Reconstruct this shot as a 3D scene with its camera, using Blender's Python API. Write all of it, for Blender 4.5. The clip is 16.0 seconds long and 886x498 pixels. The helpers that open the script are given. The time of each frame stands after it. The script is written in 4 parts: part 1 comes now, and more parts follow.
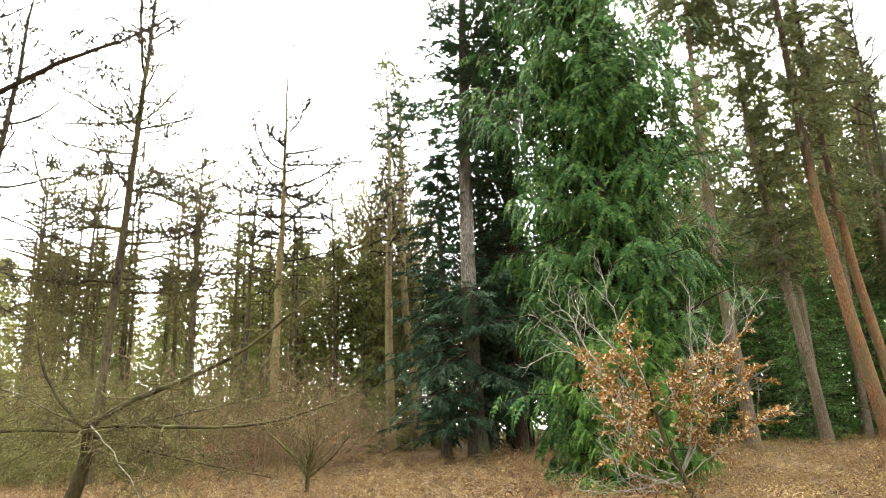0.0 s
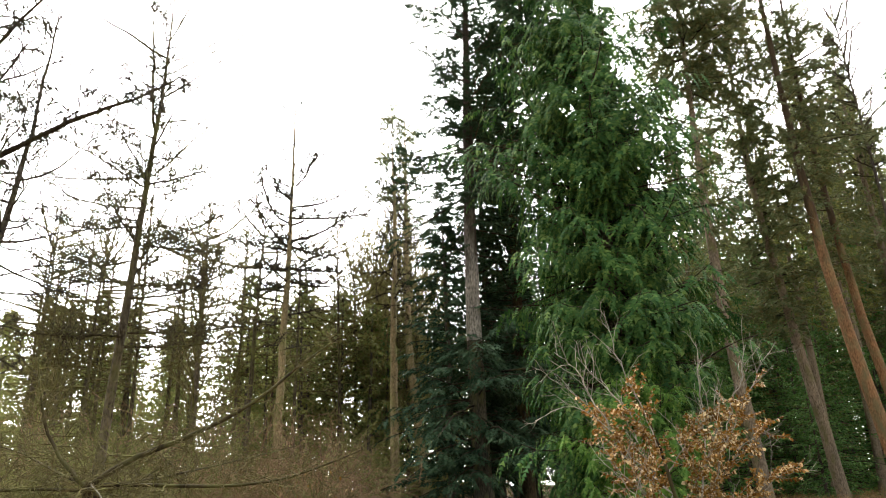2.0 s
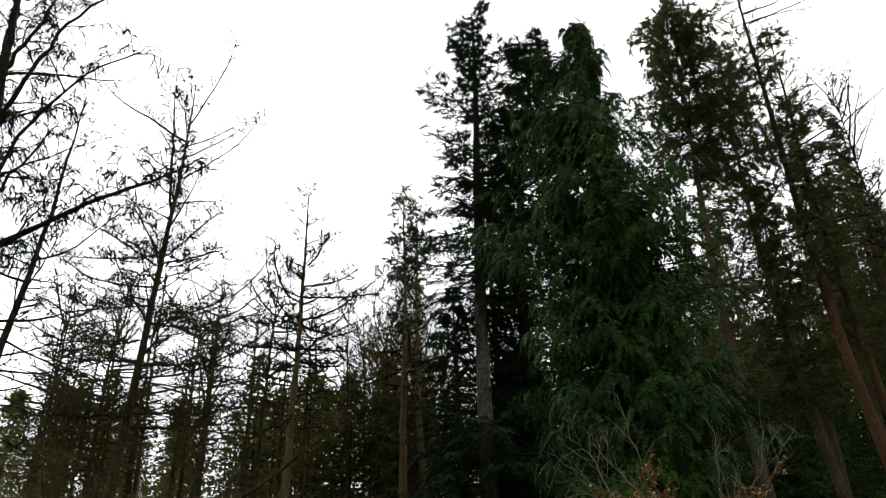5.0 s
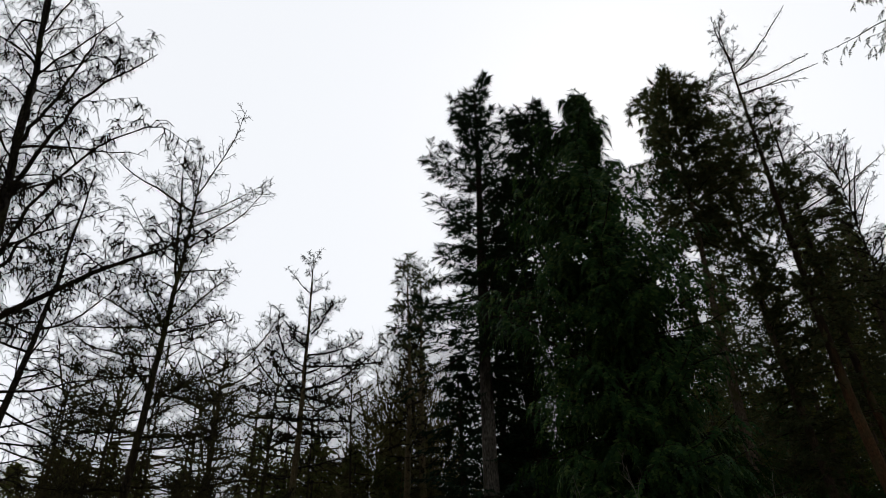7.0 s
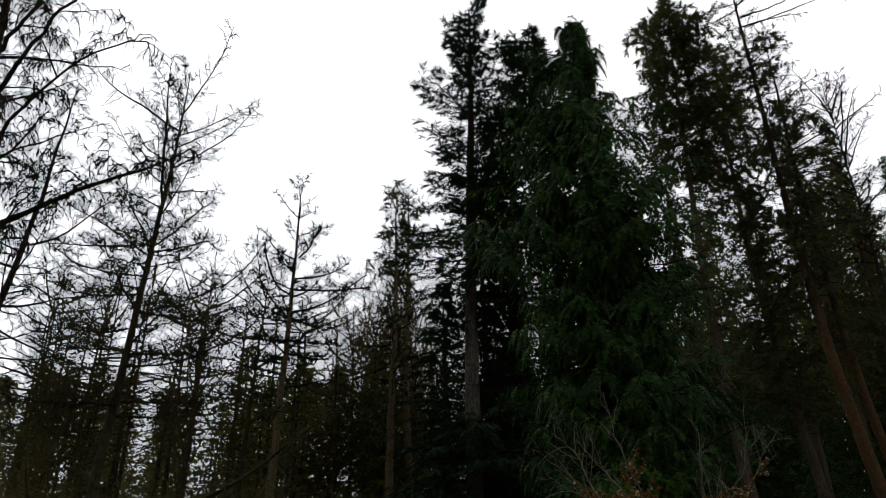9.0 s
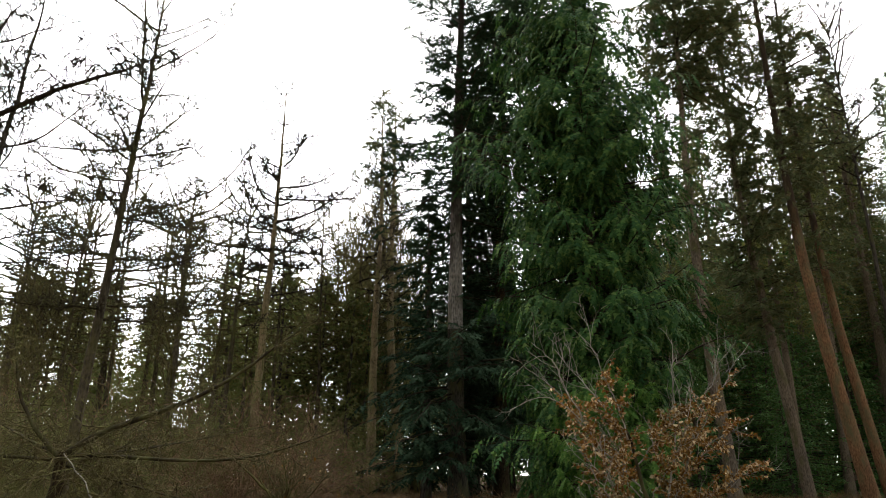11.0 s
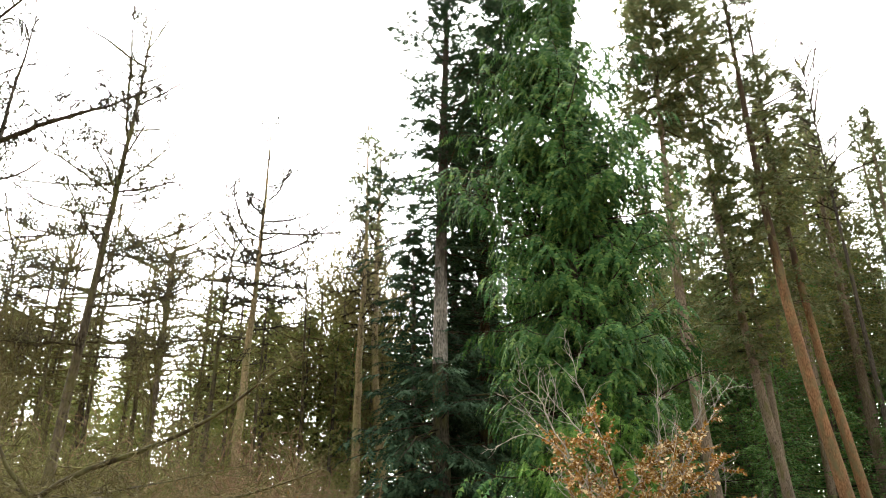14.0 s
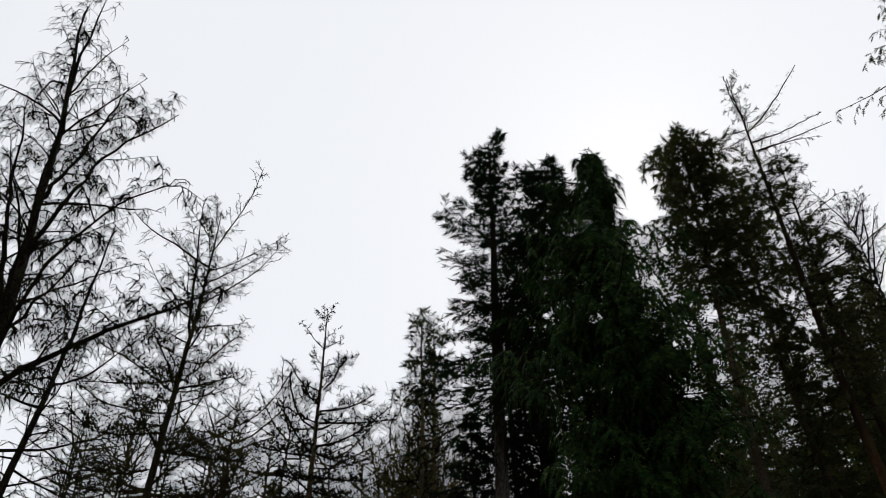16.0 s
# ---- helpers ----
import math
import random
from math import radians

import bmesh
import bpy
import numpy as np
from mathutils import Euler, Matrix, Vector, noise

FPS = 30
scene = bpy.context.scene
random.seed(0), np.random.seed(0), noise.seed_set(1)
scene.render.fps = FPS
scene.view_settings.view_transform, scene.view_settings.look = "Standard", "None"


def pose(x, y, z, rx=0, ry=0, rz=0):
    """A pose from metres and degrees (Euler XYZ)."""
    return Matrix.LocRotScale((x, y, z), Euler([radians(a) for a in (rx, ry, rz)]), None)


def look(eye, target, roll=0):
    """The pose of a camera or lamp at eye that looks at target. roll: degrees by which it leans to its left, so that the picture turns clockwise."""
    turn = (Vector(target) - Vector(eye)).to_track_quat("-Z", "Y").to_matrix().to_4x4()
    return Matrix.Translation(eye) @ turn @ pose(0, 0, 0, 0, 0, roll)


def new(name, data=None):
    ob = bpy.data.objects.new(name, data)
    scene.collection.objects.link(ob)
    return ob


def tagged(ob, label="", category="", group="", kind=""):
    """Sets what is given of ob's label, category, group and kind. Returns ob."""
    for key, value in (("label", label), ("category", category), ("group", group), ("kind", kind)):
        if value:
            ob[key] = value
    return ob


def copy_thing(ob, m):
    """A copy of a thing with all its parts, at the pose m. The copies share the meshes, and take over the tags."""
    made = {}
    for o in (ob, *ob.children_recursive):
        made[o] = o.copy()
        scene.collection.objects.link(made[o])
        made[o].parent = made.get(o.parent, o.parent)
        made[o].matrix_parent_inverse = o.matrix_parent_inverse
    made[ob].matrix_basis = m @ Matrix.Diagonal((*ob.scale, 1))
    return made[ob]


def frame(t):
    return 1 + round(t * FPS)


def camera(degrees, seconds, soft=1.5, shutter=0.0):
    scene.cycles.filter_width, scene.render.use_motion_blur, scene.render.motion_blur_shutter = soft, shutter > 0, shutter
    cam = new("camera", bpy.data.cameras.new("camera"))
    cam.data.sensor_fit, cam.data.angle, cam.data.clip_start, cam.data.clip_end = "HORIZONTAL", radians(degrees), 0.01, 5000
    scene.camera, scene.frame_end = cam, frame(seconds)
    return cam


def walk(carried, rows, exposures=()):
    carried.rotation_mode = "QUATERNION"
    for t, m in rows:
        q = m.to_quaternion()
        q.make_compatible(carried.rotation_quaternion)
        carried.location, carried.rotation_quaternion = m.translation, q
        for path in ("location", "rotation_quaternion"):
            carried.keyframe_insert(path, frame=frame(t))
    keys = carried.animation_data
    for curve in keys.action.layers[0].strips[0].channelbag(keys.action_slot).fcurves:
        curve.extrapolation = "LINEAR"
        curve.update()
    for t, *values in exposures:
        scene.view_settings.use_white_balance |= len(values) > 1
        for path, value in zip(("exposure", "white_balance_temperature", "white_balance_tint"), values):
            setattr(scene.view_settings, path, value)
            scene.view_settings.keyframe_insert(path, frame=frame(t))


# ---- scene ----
cam = camera(64.9, 16.0, 1.0)
PATH = [
    (0, (0.017, 0.068, 1.388), (-0.047, 2.001, 1.897), -2.1),
    (0.5, (0.010, 0.070, 1.391), (-0.056, 1.993, 1.936), -2.1),
    (1, (0.018, 0.049, 1.409), (-0.052, 1.962, 1.989), -2.1),
    (1.5, (0.011, 0.049, 1.408), (-0.060, 1.951, 2.022), -2.1),
    (2, (0.010, 0.045, 1.414), (-0.061, 1.935, 2.066), -2.2),
    (2.5, (0.021, 0.046, 1.424), (-0.050, 1.923, 2.111), -2.2),
    (3, (0.020, 0.036, 1.417), (-0.052, 1.900, 2.138), -2.0),
    (3.5, (0.029, 0.024, 1.412), (-0.045, 1.873, 2.170), -1.6),
    (4, (0.024, 0.033, 1.418), (-0.058, 1.867, 2.213), -1.6),
    (6.5, (0.030, 0.021, 1.423), (-0.064, 1.755, 2.417), -1.9),
    (7, (0.038, 0.009, 1.413), (-0.054, 1.719, 2.446), -2.0),
    (7.5, (0.046, 0.001, 1.396), (-0.042, 1.729, 2.400), -1.7),
    (8, (0.047, 0.036, 1.412), (-0.034, 1.811, 2.330), -1.4),
    (10.3, (0.059, -0.010, 1.394), (0.006, 1.833, 2.168), 0.1),
    (10.5, (0.052, 0.014, 1.383), (0.009, 1.874, 2.118), -0.0),
    (11, (0.056, -0.003, 1.373), (0.024, 1.898, 1.993), 0.1),
    (11.5, (0.063, -0.008, 1.367), (0.036, 1.934, 1.844), -0.0),
    (12, (0.066, -0.001, 1.367), (0.051, 1.961, 1.752), -0.2),
    (12.5, (0.062, 0.001, 1.373), (0.069, 1.964, 1.759), -0.4),
    (13, (0.053, 0.010, 1.378), (0.073, 1.963, 1.811), -0.3),
    (13.5, (0.040, 0.006, 1.385), (0.060, 1.938, 1.904), -0.4),
    (14, (0.056, -0.020, 1.401), (0.068, 1.849, 2.111), -0.4),
    (14.5, (0.081, -0.046, 1.440), (0.096, 1.739, 2.342), -1.1),
    (15, (0.100, -0.060, 1.505), (0.092, 1.641, 2.557), -1.9),
    (15.5, (0.106, -0.046, 1.494), (0.043, 1.602, 2.627), -1.9),
    (16, (0.079, -0.063, 1.588), (-0.046, 1.563, 2.746), -0.9),
]
# stops, kelvin and tint of the clip's automatic exposure
EXPOSURE = [
    (0.0, 2.2, 7000, 10), (1.0, 1.82, 7000, 10), (2.0, 1.46, 7000, 10), (3.0, 0.65, 6900, 10), (3.5, 0.25, 6800, 10), (4.0, 0.02, 6800, 10), (6.5, -2.2, 6500, 10),
    (7.0, -2.28, 6500, 10), (8.0, -2.1, 6500, 10), (10.5, -0.6, 6600, 10), (11.0, 0.25, 6800, 10), (11.5, 1.10, 7000, 10), (12.0, 1.8, 7000, 10), (13.0, 2.2, 7000, 10), (13.5, 2.2, 7000, 10),
    (14.0, 1.75, 7000, 10), (14.5, 0.62, 6900, 10), (15.0, -0.75, 6700, 10), (15.5, -1.95, 6500, 10), (16.0, -2.35, 6500, 10),
]
walk(cam, [(t, look(eye, target, roll)) for t, eye, target, roll in PATH], EXPOSURE)

# ---- light: a bright overcast winter sky ----
world = bpy.data.worlds.new("overcast_sky")
scene.world = world
world.use_nodes = True
wn, wl = world.node_tree.nodes, world.node_tree.links
wn.clear()
sky = wn.new("ShaderNodeTexSky")
sky.sky_type, sky.sun_disc = "NISHITA", False
sky.sun_elevation, sky.sun_rotation = radians(40), radians(15)
clear_part = wn.new("ShaderNodeBackground")
clear_part.inputs["Strength"].default_value = 0.05
# the cloud deck is brightest round the hidden sun, ahead of the clearing, and falls off smoothly away from it
place, towards, fall = wn.new("ShaderNodeTexCoord"), wn.new("ShaderNodeVectorMath"), wn.new("ShaderNodeMapRange")
towards.operation = "DOT_PRODUCT"
towards.inputs[1].default_value = (0.0, 0.86, 0.51)
fall.interpolation_type = "SMOOTHSTEP"
fall.inputs["From Min"].default_value, fall.inputs["From Max"].default_value = 0.36, 0.78
fall.inputs["To Min"].default_value, fall.inputs["To Max"].default_value = 0.42, 4.5
cloud = wn.new("ShaderNodeBackground")
cloud.inputs["Color"].default_value = (0.95, 0.97, 1.0, 1)
both, wout = wn.new("ShaderNodeAddShader"), wn.new("ShaderNodeOutputWorld")
wl.new(place.outputs["Generated"], towards.inputs[0])
wl.new(towards.outputs["Value"], fall.inputs["Value"])
wl.new(fall.outputs["Result"], cloud.inputs["Strength"])
wl.new(sky.outputs[0], clear_part.inputs["Color"])
wl.new(clear_part.outputs[0], both.inputs[0])
wl.new(cloud.outputs[0], both.inputs[1])
wl.new(both.outputs[0], wout.inputs["Surface"])
sun = new("sun", bpy.data.lights.new("sun", "SUN"))
sun.data.energy, sun.data.angle, sun.data.color = 0.5, radians(40), (1.0, 0.97, 0.92)
sun.matrix_world = look((8, 31, 26), (0, 0, 0))

# ---- materials ----
def nodes_of(name):
    m = bpy.data.materials.new(name)
    m.use_nodes = True
    n, l = m.node_tree.nodes, m.node_tree.links
    n["Principled BSDF"].inputs["Specular IOR Level"].default_value = 0.12
    return m, n, l, n["Principled BSDF"]


def ramp(n, stops):
    r = n.new("ShaderNodeValToRGB")
    while len(r.color_ramp.elements) < len(stops):
        r.color_ramp.elements.new(0.5)
    for e, (p, c) in zip(r.color_ramp.elements, stops):
        e.position, e.color = p, (*c, 1)
    return r


def mixed(n, l, fac, a, b, mode="MIX"):
    x = n.new("ShaderNodeMix")
    x.data_type, x.blend_type = "RGBA", mode
    for socket, value in ((x.inputs["Factor"], fac), (x.inputs["A"], a), (x.inputs["B"], b)):
        if isinstance(value, (int, float)):
            socket.default_value = value
        elif isinstance(value, tuple):
            socket.default_value = (*value, 1)
        else:
            l.new(value, socket)
    return x.outputs["Result"]


def noise_of(n, l, scale, stretch=(1, 1, 1), detail=4, coord="Object"):
    tc, mp, nz = n.new("ShaderNodeTexCoord"), n.new("ShaderNodeMapping"), n.new("ShaderNodeTexNoise")
    mp.inputs["Scale"].default_value = stretch
    nz.inputs["Scale"].default_value, nz.inputs["Detail"].default_value = scale, detail
    l.new(tc.outputs[coord], mp.inputs["Vector"])
    l.new(mp.outputs["Vector"], nz.inputs["Vector"])
    return nz.outputs["Fac"]


def bark(name, dark, light, moss=None, moss_amount=0.0, grain=18.0, upper=None, change=13.0):
    m, n, l, p = nodes_of(name)
    fine = noise_of(n, l, grain, (1, 1, 0.3), 8)
    wide = noise_of(n, l, 1.3, (1, 1, 0.5), 3)
    col = ramp(n, [(0.32, dark), (0.68, light)])
    l.new(fine, col.inputs["Fac"])
    out = col.outputs["Color"]
    tone = ramp(n, [(0.3, (0.7, 0.7, 0.72)), (0.7, (1.15, 1.1, 1.05))])
    l.new(wide, tone.inputs["Fac"])
    out = mixed(n, l, 1.0, out, tone.outputs["Color"], "MULTIPLY")
    if moss:
        patch = ramp(n, [(0.62 - 0.3 * moss_amount, (0, 0, 0)), (0.72, (1, 1, 1))])
        l.new(noise_of(n, l, 2.4, (1, 1, 0.45), 5), patch.inputs["Fac"])
        out = mixed(n, l, patch.outputs["Color"], out, moss)
    # upper: colour blended in with height; pine bark's own, crown shade on the fir
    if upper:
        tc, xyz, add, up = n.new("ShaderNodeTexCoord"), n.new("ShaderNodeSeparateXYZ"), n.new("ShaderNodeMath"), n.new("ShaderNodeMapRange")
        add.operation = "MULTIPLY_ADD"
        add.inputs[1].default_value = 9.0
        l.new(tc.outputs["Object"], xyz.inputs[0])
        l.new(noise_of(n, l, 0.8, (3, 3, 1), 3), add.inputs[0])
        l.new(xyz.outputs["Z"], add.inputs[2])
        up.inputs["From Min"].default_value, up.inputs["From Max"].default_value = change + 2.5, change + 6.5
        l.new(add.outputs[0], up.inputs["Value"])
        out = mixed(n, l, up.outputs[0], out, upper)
    l.new(out, p.inputs["Base Color"])
    p.inputs["Roughness"].default_value = 0.9
    b = n.new("ShaderNodeBump")
    b.inputs["Strength"].default_value, b.inputs["Distance"].default_value = 0.7, 0.03
    l.new(fine, b.inputs["Height"])
    l.new(b.outputs["Normal"], p.inputs["Normal"])
    return m


def foliage(name, colours, rough=0.6, through_light=0.12, patch=None, gloss=0.12, drift_scale=0.55, low=(0.62, 0.68, 0.66), high=(1.25, 1.2, 1.1)):
    """Colour varies from spray to spray and in broad drifts through the crown."""
    m, n, l, p = nodes_of(name)
    g = n.new("ShaderNodeNewGeometry")
    col = ramp(n, [(i / max(1, len(colours) - 1), c) for i, c in enumerate(colours)])
    l.new(g.outputs["Random Per Island"], col.inputs["Fac"])
    drift = ramp(n, [(0.3, low), (0.7, high)])
    l.new(noise_of(n, l, drift_scale, (1, 1, 1), 3), drift.inputs["Fac"])
    out = mixed(n, l, 1.0, col.outputs["Color"], drift.outputs["Color"], "MULTIPLY")
    if patch:
        where = ramp(n, [(0.5, (0, 0, 0)), (0.66, (0.7, 0.7, 0.7))])
        l.new(noise_of(n, l, 0.22, (1, 1, 1), 3), where.inputs["Fac"])
        out = mixed(n, l, where.outputs["Color"], out, patch)
    l.new(out, p.inputs["Base Color"])
    p.inputs["Roughness"].default_value = rough
    p.inputs["Specular IOR Level"].default_value = gloss
    t, s, o = n.new("ShaderNodeBsdfTranslucent"), n.new("ShaderNodeMixShader"), n["Material Output"]
    l.new(out, t.inputs["Color"])
    s.inputs["Fac"].default_value = through_light
    l.new(p.outputs[0], s.inputs[1])
    l.new(t.outputs[0], s.inputs[2])
    l.new(s.outputs[0], o.inputs["Surface"])
    return m


BARK_GREY = bark("bark_grey_brown", (0.036, 0.030, 0.023), (0.132, 0.112, 0.086), (0.086, 0.086, 0.033), 0.35)
BARK_PALE = bark("bark_pale_brown", (0.09, 0.068, 0.045), (0.275, 0.218, 0.148), (0.12, 0.11, 0.045), 0.35, 26)
BARK_LARCH = bark("bark_larch", (0.050, 0.040, 0.026), (0.152, 0.125, 0.079), (0.125, 0.119, 0.040), 0.6)
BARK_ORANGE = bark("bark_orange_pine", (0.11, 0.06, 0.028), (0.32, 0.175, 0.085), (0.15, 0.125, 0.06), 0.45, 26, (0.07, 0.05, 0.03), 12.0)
BARK_TAN = bark("bark_tan", (0.15, 0.112, 0.055), (0.38, 0.295, 0.16), (0.2, 0.19, 0.07), 0.5, 26)
BARK_DARK = bark("bark_dark_brown", (0.018, 0.013, 0.007), (0.07, 0.05, 0.024), (0.085, 0.078, 0.026), 0.4, 30)
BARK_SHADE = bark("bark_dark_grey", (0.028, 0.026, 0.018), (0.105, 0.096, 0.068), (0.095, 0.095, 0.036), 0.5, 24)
TWIG_MOSS = bark("twig_mossy", (0.05, 0.042, 0.016), (0.17, 0.14, 0.058), (0.14, 0.14, 0.042), 0.5, 9)
# dark upper colour paints the crown's shade onto the pale fir bark
BARK_FIR_TOP_SHADE = bark("bark_fir_top_shade", (0.075, 0.069, 0.056), (0.34, 0.31, 0.26), (0.13, 0.125, 0.08), 0.3, 22, (0.035, 0.027, 0.019), 10.5)
TWIG_DARK = bark("twig_dark", (0.018, 0.014, 0.009), (0.06, 0.05, 0.03), (0.06, 0.058, 0.02), 0.3, 9)
TWIG_LIMB = bark("limb_mossy", (0.024, 0.019, 0.010), (0.085, 0.069, 0.033), (0.125, 0.125, 0.04), 0.45, 9)
TWIG_OLIVE = bark("twig_olive", (0.11, 0.09, 0.032), (0.31, 0.262, 0.105), (0.22, 0.225, 0.07), 0.5, 9)
TWIG_THICKET = bark("twig_thicket", (0.08, 0.074, 0.026), (0.285, 0.262, 0.10), (0.165, 0.18, 0.05), 0.6, 9)
TWIG_RUSSET = bark("twig_russet", (0.13, 0.08, 0.042), (0.33, 0.22, 0.125), (0.2, 0.17, 0.07), 0.3, 9)
TWIG_PALE = bark("twig_pale", (0.17, 0.16, 0.125), (0.44, 0.41, 0.33), (0.2, 0.195, 0.11), 0.2, 9)
LEAF_CEDAR = foliage("leaf_cedar", [(0.022, 0.062, 0.020), (0.055, 0.126, 0.032), (0.038, 0.099, 0.034), (0.080, 0.152, 0.038), (0.14, 0.22, 0.06)], 0.7, 0.1, None, 0.05)
# brighter copy of the cedar leaf; light on the low skirt is in its colour
LEAF_CEDAR_LIT = foliage("leaf_cedar_lit", [(0.052, 0.128, 0.025), (0.102, 0.205, 0.037), (0.074, 0.168, 0.035), (0.132, 0.24, 0.047), (0.19, 0.29, 0.065)], 0.7, 0.22, None, 0.05)
LEAF_FIR = foliage("leaf_fir", [(0.023, 0.046, 0.026), (0.044, 0.080, 0.045), (0.053, 0.088, 0.048), (0.029, 0.055, 0.030)], 0.8, 0.06, None, 0.04)
LEAF_SPRUCE = foliage("leaf_spruce", [(0.125, 0.145, 0.045), (0.225, 0.225, 0.068), (0.165, 0.195, 0.06), (0.26, 0.22, 0.08)], 0.6, 0.45)
LEAF_PINE = foliage("leaf_pine", [(0.090, 0.110, 0.050), (0.155, 0.162, 0.076), (0.112, 0.150, 0.070), (0.20, 0.170, 0.082)], 0.7, 0.2, None, 0.06)
LEAF_UNDER = foliage("leaf_understorey", [(0.064, 0.14, 0.038), (0.10, 0.205, 0.052), (0.078, 0.17, 0.052), (0.155, 0.245, 0.06)], 0.6, 0.22)
# the last, cream colour paints highlights onto some of the brown leaves
LEAF_BEECH = foliage("leaf_beech_dead", [(0.10, 0.046, 0.010), (0.28, 0.138, 0.028), (0.15, 0.068, 0.013), (0.36, 0.195, 0.046), (0.78, 0.62, 0.38)], 0.5, 0.25, None, 0.18)
LEAF_HOLLY = foliage("leaf_evergreen", [(0.018, 0.050, 0.018), (0.030, 0.074, 0.026), (0.045, 0.085, 0.022)], 0.42, 0.1)
BRACKEN = foliage("bracken_dead", [(0.21, 0.122, 0.047), (0.315, 0.203, 0.084), (0.255, 0.154, 0.060), (0.41, 0.295, 0.140), (0.165, 0.091, 0.034)], 0.8, 0.12, (0.26, 0.195, 0.058), 0.08, 0.5, (0.45, 0.41, 0.38), (1.45, 1.43, 1.4))
STRAW = foliage("straw_bleached", [(0.30, 0.212, 0.10), (0.46, 0.355, 0.185), (0.24, 0.155, 0.066), (0.56, 0.455, 0.275)], 0.75, 0.1, None, 0.08, 0.5, (0.36, 0.32, 0.29), (1.4, 1.38, 1.36))
BRACKEN_RED = foliage("bracken_russet", [(0.095, 0.042, 0.018), (0.17, 0.08, 0.034), (0.25, 0.145, 0.07)], 0.85, 0.12, None, 0.06)


def ground_material():
    m, n, l, p = nodes_of("bracken_litter")
    a, b = noise_of(n, l, 14.0, (1, 1, 1), 10), noise_of(n, l, 0.35, (1, 1, 1), 4)
    col = ramp(n, [(0.3, (0.03, 0.018, 0.009)), (0.5, (0.10, 0.062, 0.03)), (0.7, (0.26, 0.175, 0.09))])
    l.new(a, col.inputs["Fac"])
    green = ramp(n, [(0.5, (0, 0, 0)), (0.75, (0.396, 0.396, 0.396))])
    l.new(b, green.inputs["Fac"])
    out = mixed(n, l, green.outputs["Color"], col.outputs["Color"], (0.112, 0.099, 0.030))
    l.new(out, p.inputs["Base Color"])
    p.inputs["Roughness"].default_value = 0.95
    bump = n.new("ShaderNodeBump")
    bump.inputs["Strength"].default_value, bump.inputs["Distance"].default_value = 1.0, 0.12
    l.new(a, bump.inputs["Height"])
    l.new(bump.outputs["Normal"], p.inputs["Normal"])
    return m


GROUND = ground_material()

# ---- geometry helpers ----
rng = np.random.default_rng(11)
UP = np.array([0.0, 0.0, 1.0])


def unit(v):
    return v / np.maximum(np.linalg.norm(v, axis=-1, keepdims=True), 1e-9)


def mesh_of(name, chunks, material, smooth=False):
    """One mesh from chunks of (points, faces)."""
    me = bpy.data.meshes.new(name)
    chunks = [c for c in chunks if len(c[0])]
    base, vs, loops, sizes = 0, [], [], []
    for v, f in chunks:
        vs.append(v.reshape(-1, 3))
        loops.append((f + base).ravel())
        sizes.append(np.full(len(f), f.shape[1]))
        base += len(vs[-1])
    v, loops, sizes = np.concatenate(vs), np.concatenate(loops), np.concatenate(sizes)
    me.vertices.add(len(v))
    me.vertices.foreach_set("co", v.astype(np.float32).ravel())
    me.loops.add(len(loops))
    me.loops.foreach_set("vertex_index", loops.astype(np.int32))
    me.polygons.add(len(sizes))
    me.polygons.foreach_set("loop_start", np.r_[0, np.cumsum(sizes)[:-1]].astype(np.int32))
    if smooth:
        me.polygons.foreach_set("use_smooth", np.ones(len(sizes), bool))
    me.update(calc_edges=True)
    me.materials.append(material)
    return me


def part(name, chunks, material, parent, label="", smooth=False):
    ob = new(name, mesh_of(name, chunks, material, smooth))
    ob.parent = parent
    tagged(ob, label, kind="stuff" if name in ("branchwork", "foliage", "leafage") else "")
    return ob


def thing(name, at, label, category, group="", kind=""):
    ob = new(name)
    ob.location = at
    ob.empty_display_size = 0.2
    return tagged(ob, label, category, group, kind)


def tubes(P, R, sides=4):
    """Tubes round the lines P (n, k, 3) of radii R (n, k)."""
    n, k = P.shape[:2]
    T = unit(np.gradient(P, axis=1))
    mean = unit(P[:, -1] - P[:, 0])
    ref = np.eye(3)[np.argmin(np.abs(mean), axis=1)][:, None, :]
    U = unit(np.cross(T, ref))
    V = np.cross(T, U)
    a = np.arange(sides) * 2 * np.pi / sides
    ring = np.cos(a)[:, None] * U[:, :, None] + np.sin(a)[:, None] * V[:, :, None]
    v = (P[:, :, None] + R[:, :, None, None] * ring).reshape(-1, 3)
    i = np.arange(n)[:, None, None] * k * sides + np.arange(k - 1)[:, None] * sides + np.arange(sides)
    j = np.arange(n)[:, None, None] * k * sides + np.arange(k - 1)[:, None] * sides + (np.arange(sides) + 1) % sides
    return v, np.stack([i, j, j + sides, i + sides], -1).reshape(-1, 4)


def grow(start, way, length, k=6, bend=0.0, wander=0.12):
    """Lines from start along way, bent by gravity (bend < 0 sags, > 0 lifts)."""
    n = len(start)
    s = np.linspace(0, 1, k)[1:]
    b = np.broadcast_to(np.asarray(bend, float), (n,))
    d = unit(way)[:, None] + (s[None, :] * b[:, None])[..., None] * UP + np.cumsum(rng.normal(0, wander, (n, k - 1, 3)), axis=1)
    step = unit(d) * (np.broadcast_to(np.asarray(length, float), (n,)) / (k - 1))[:, None, None]
    return np.concatenate([start[:, None], start[:, None] + np.cumsum(step, axis=1)], axis=1)


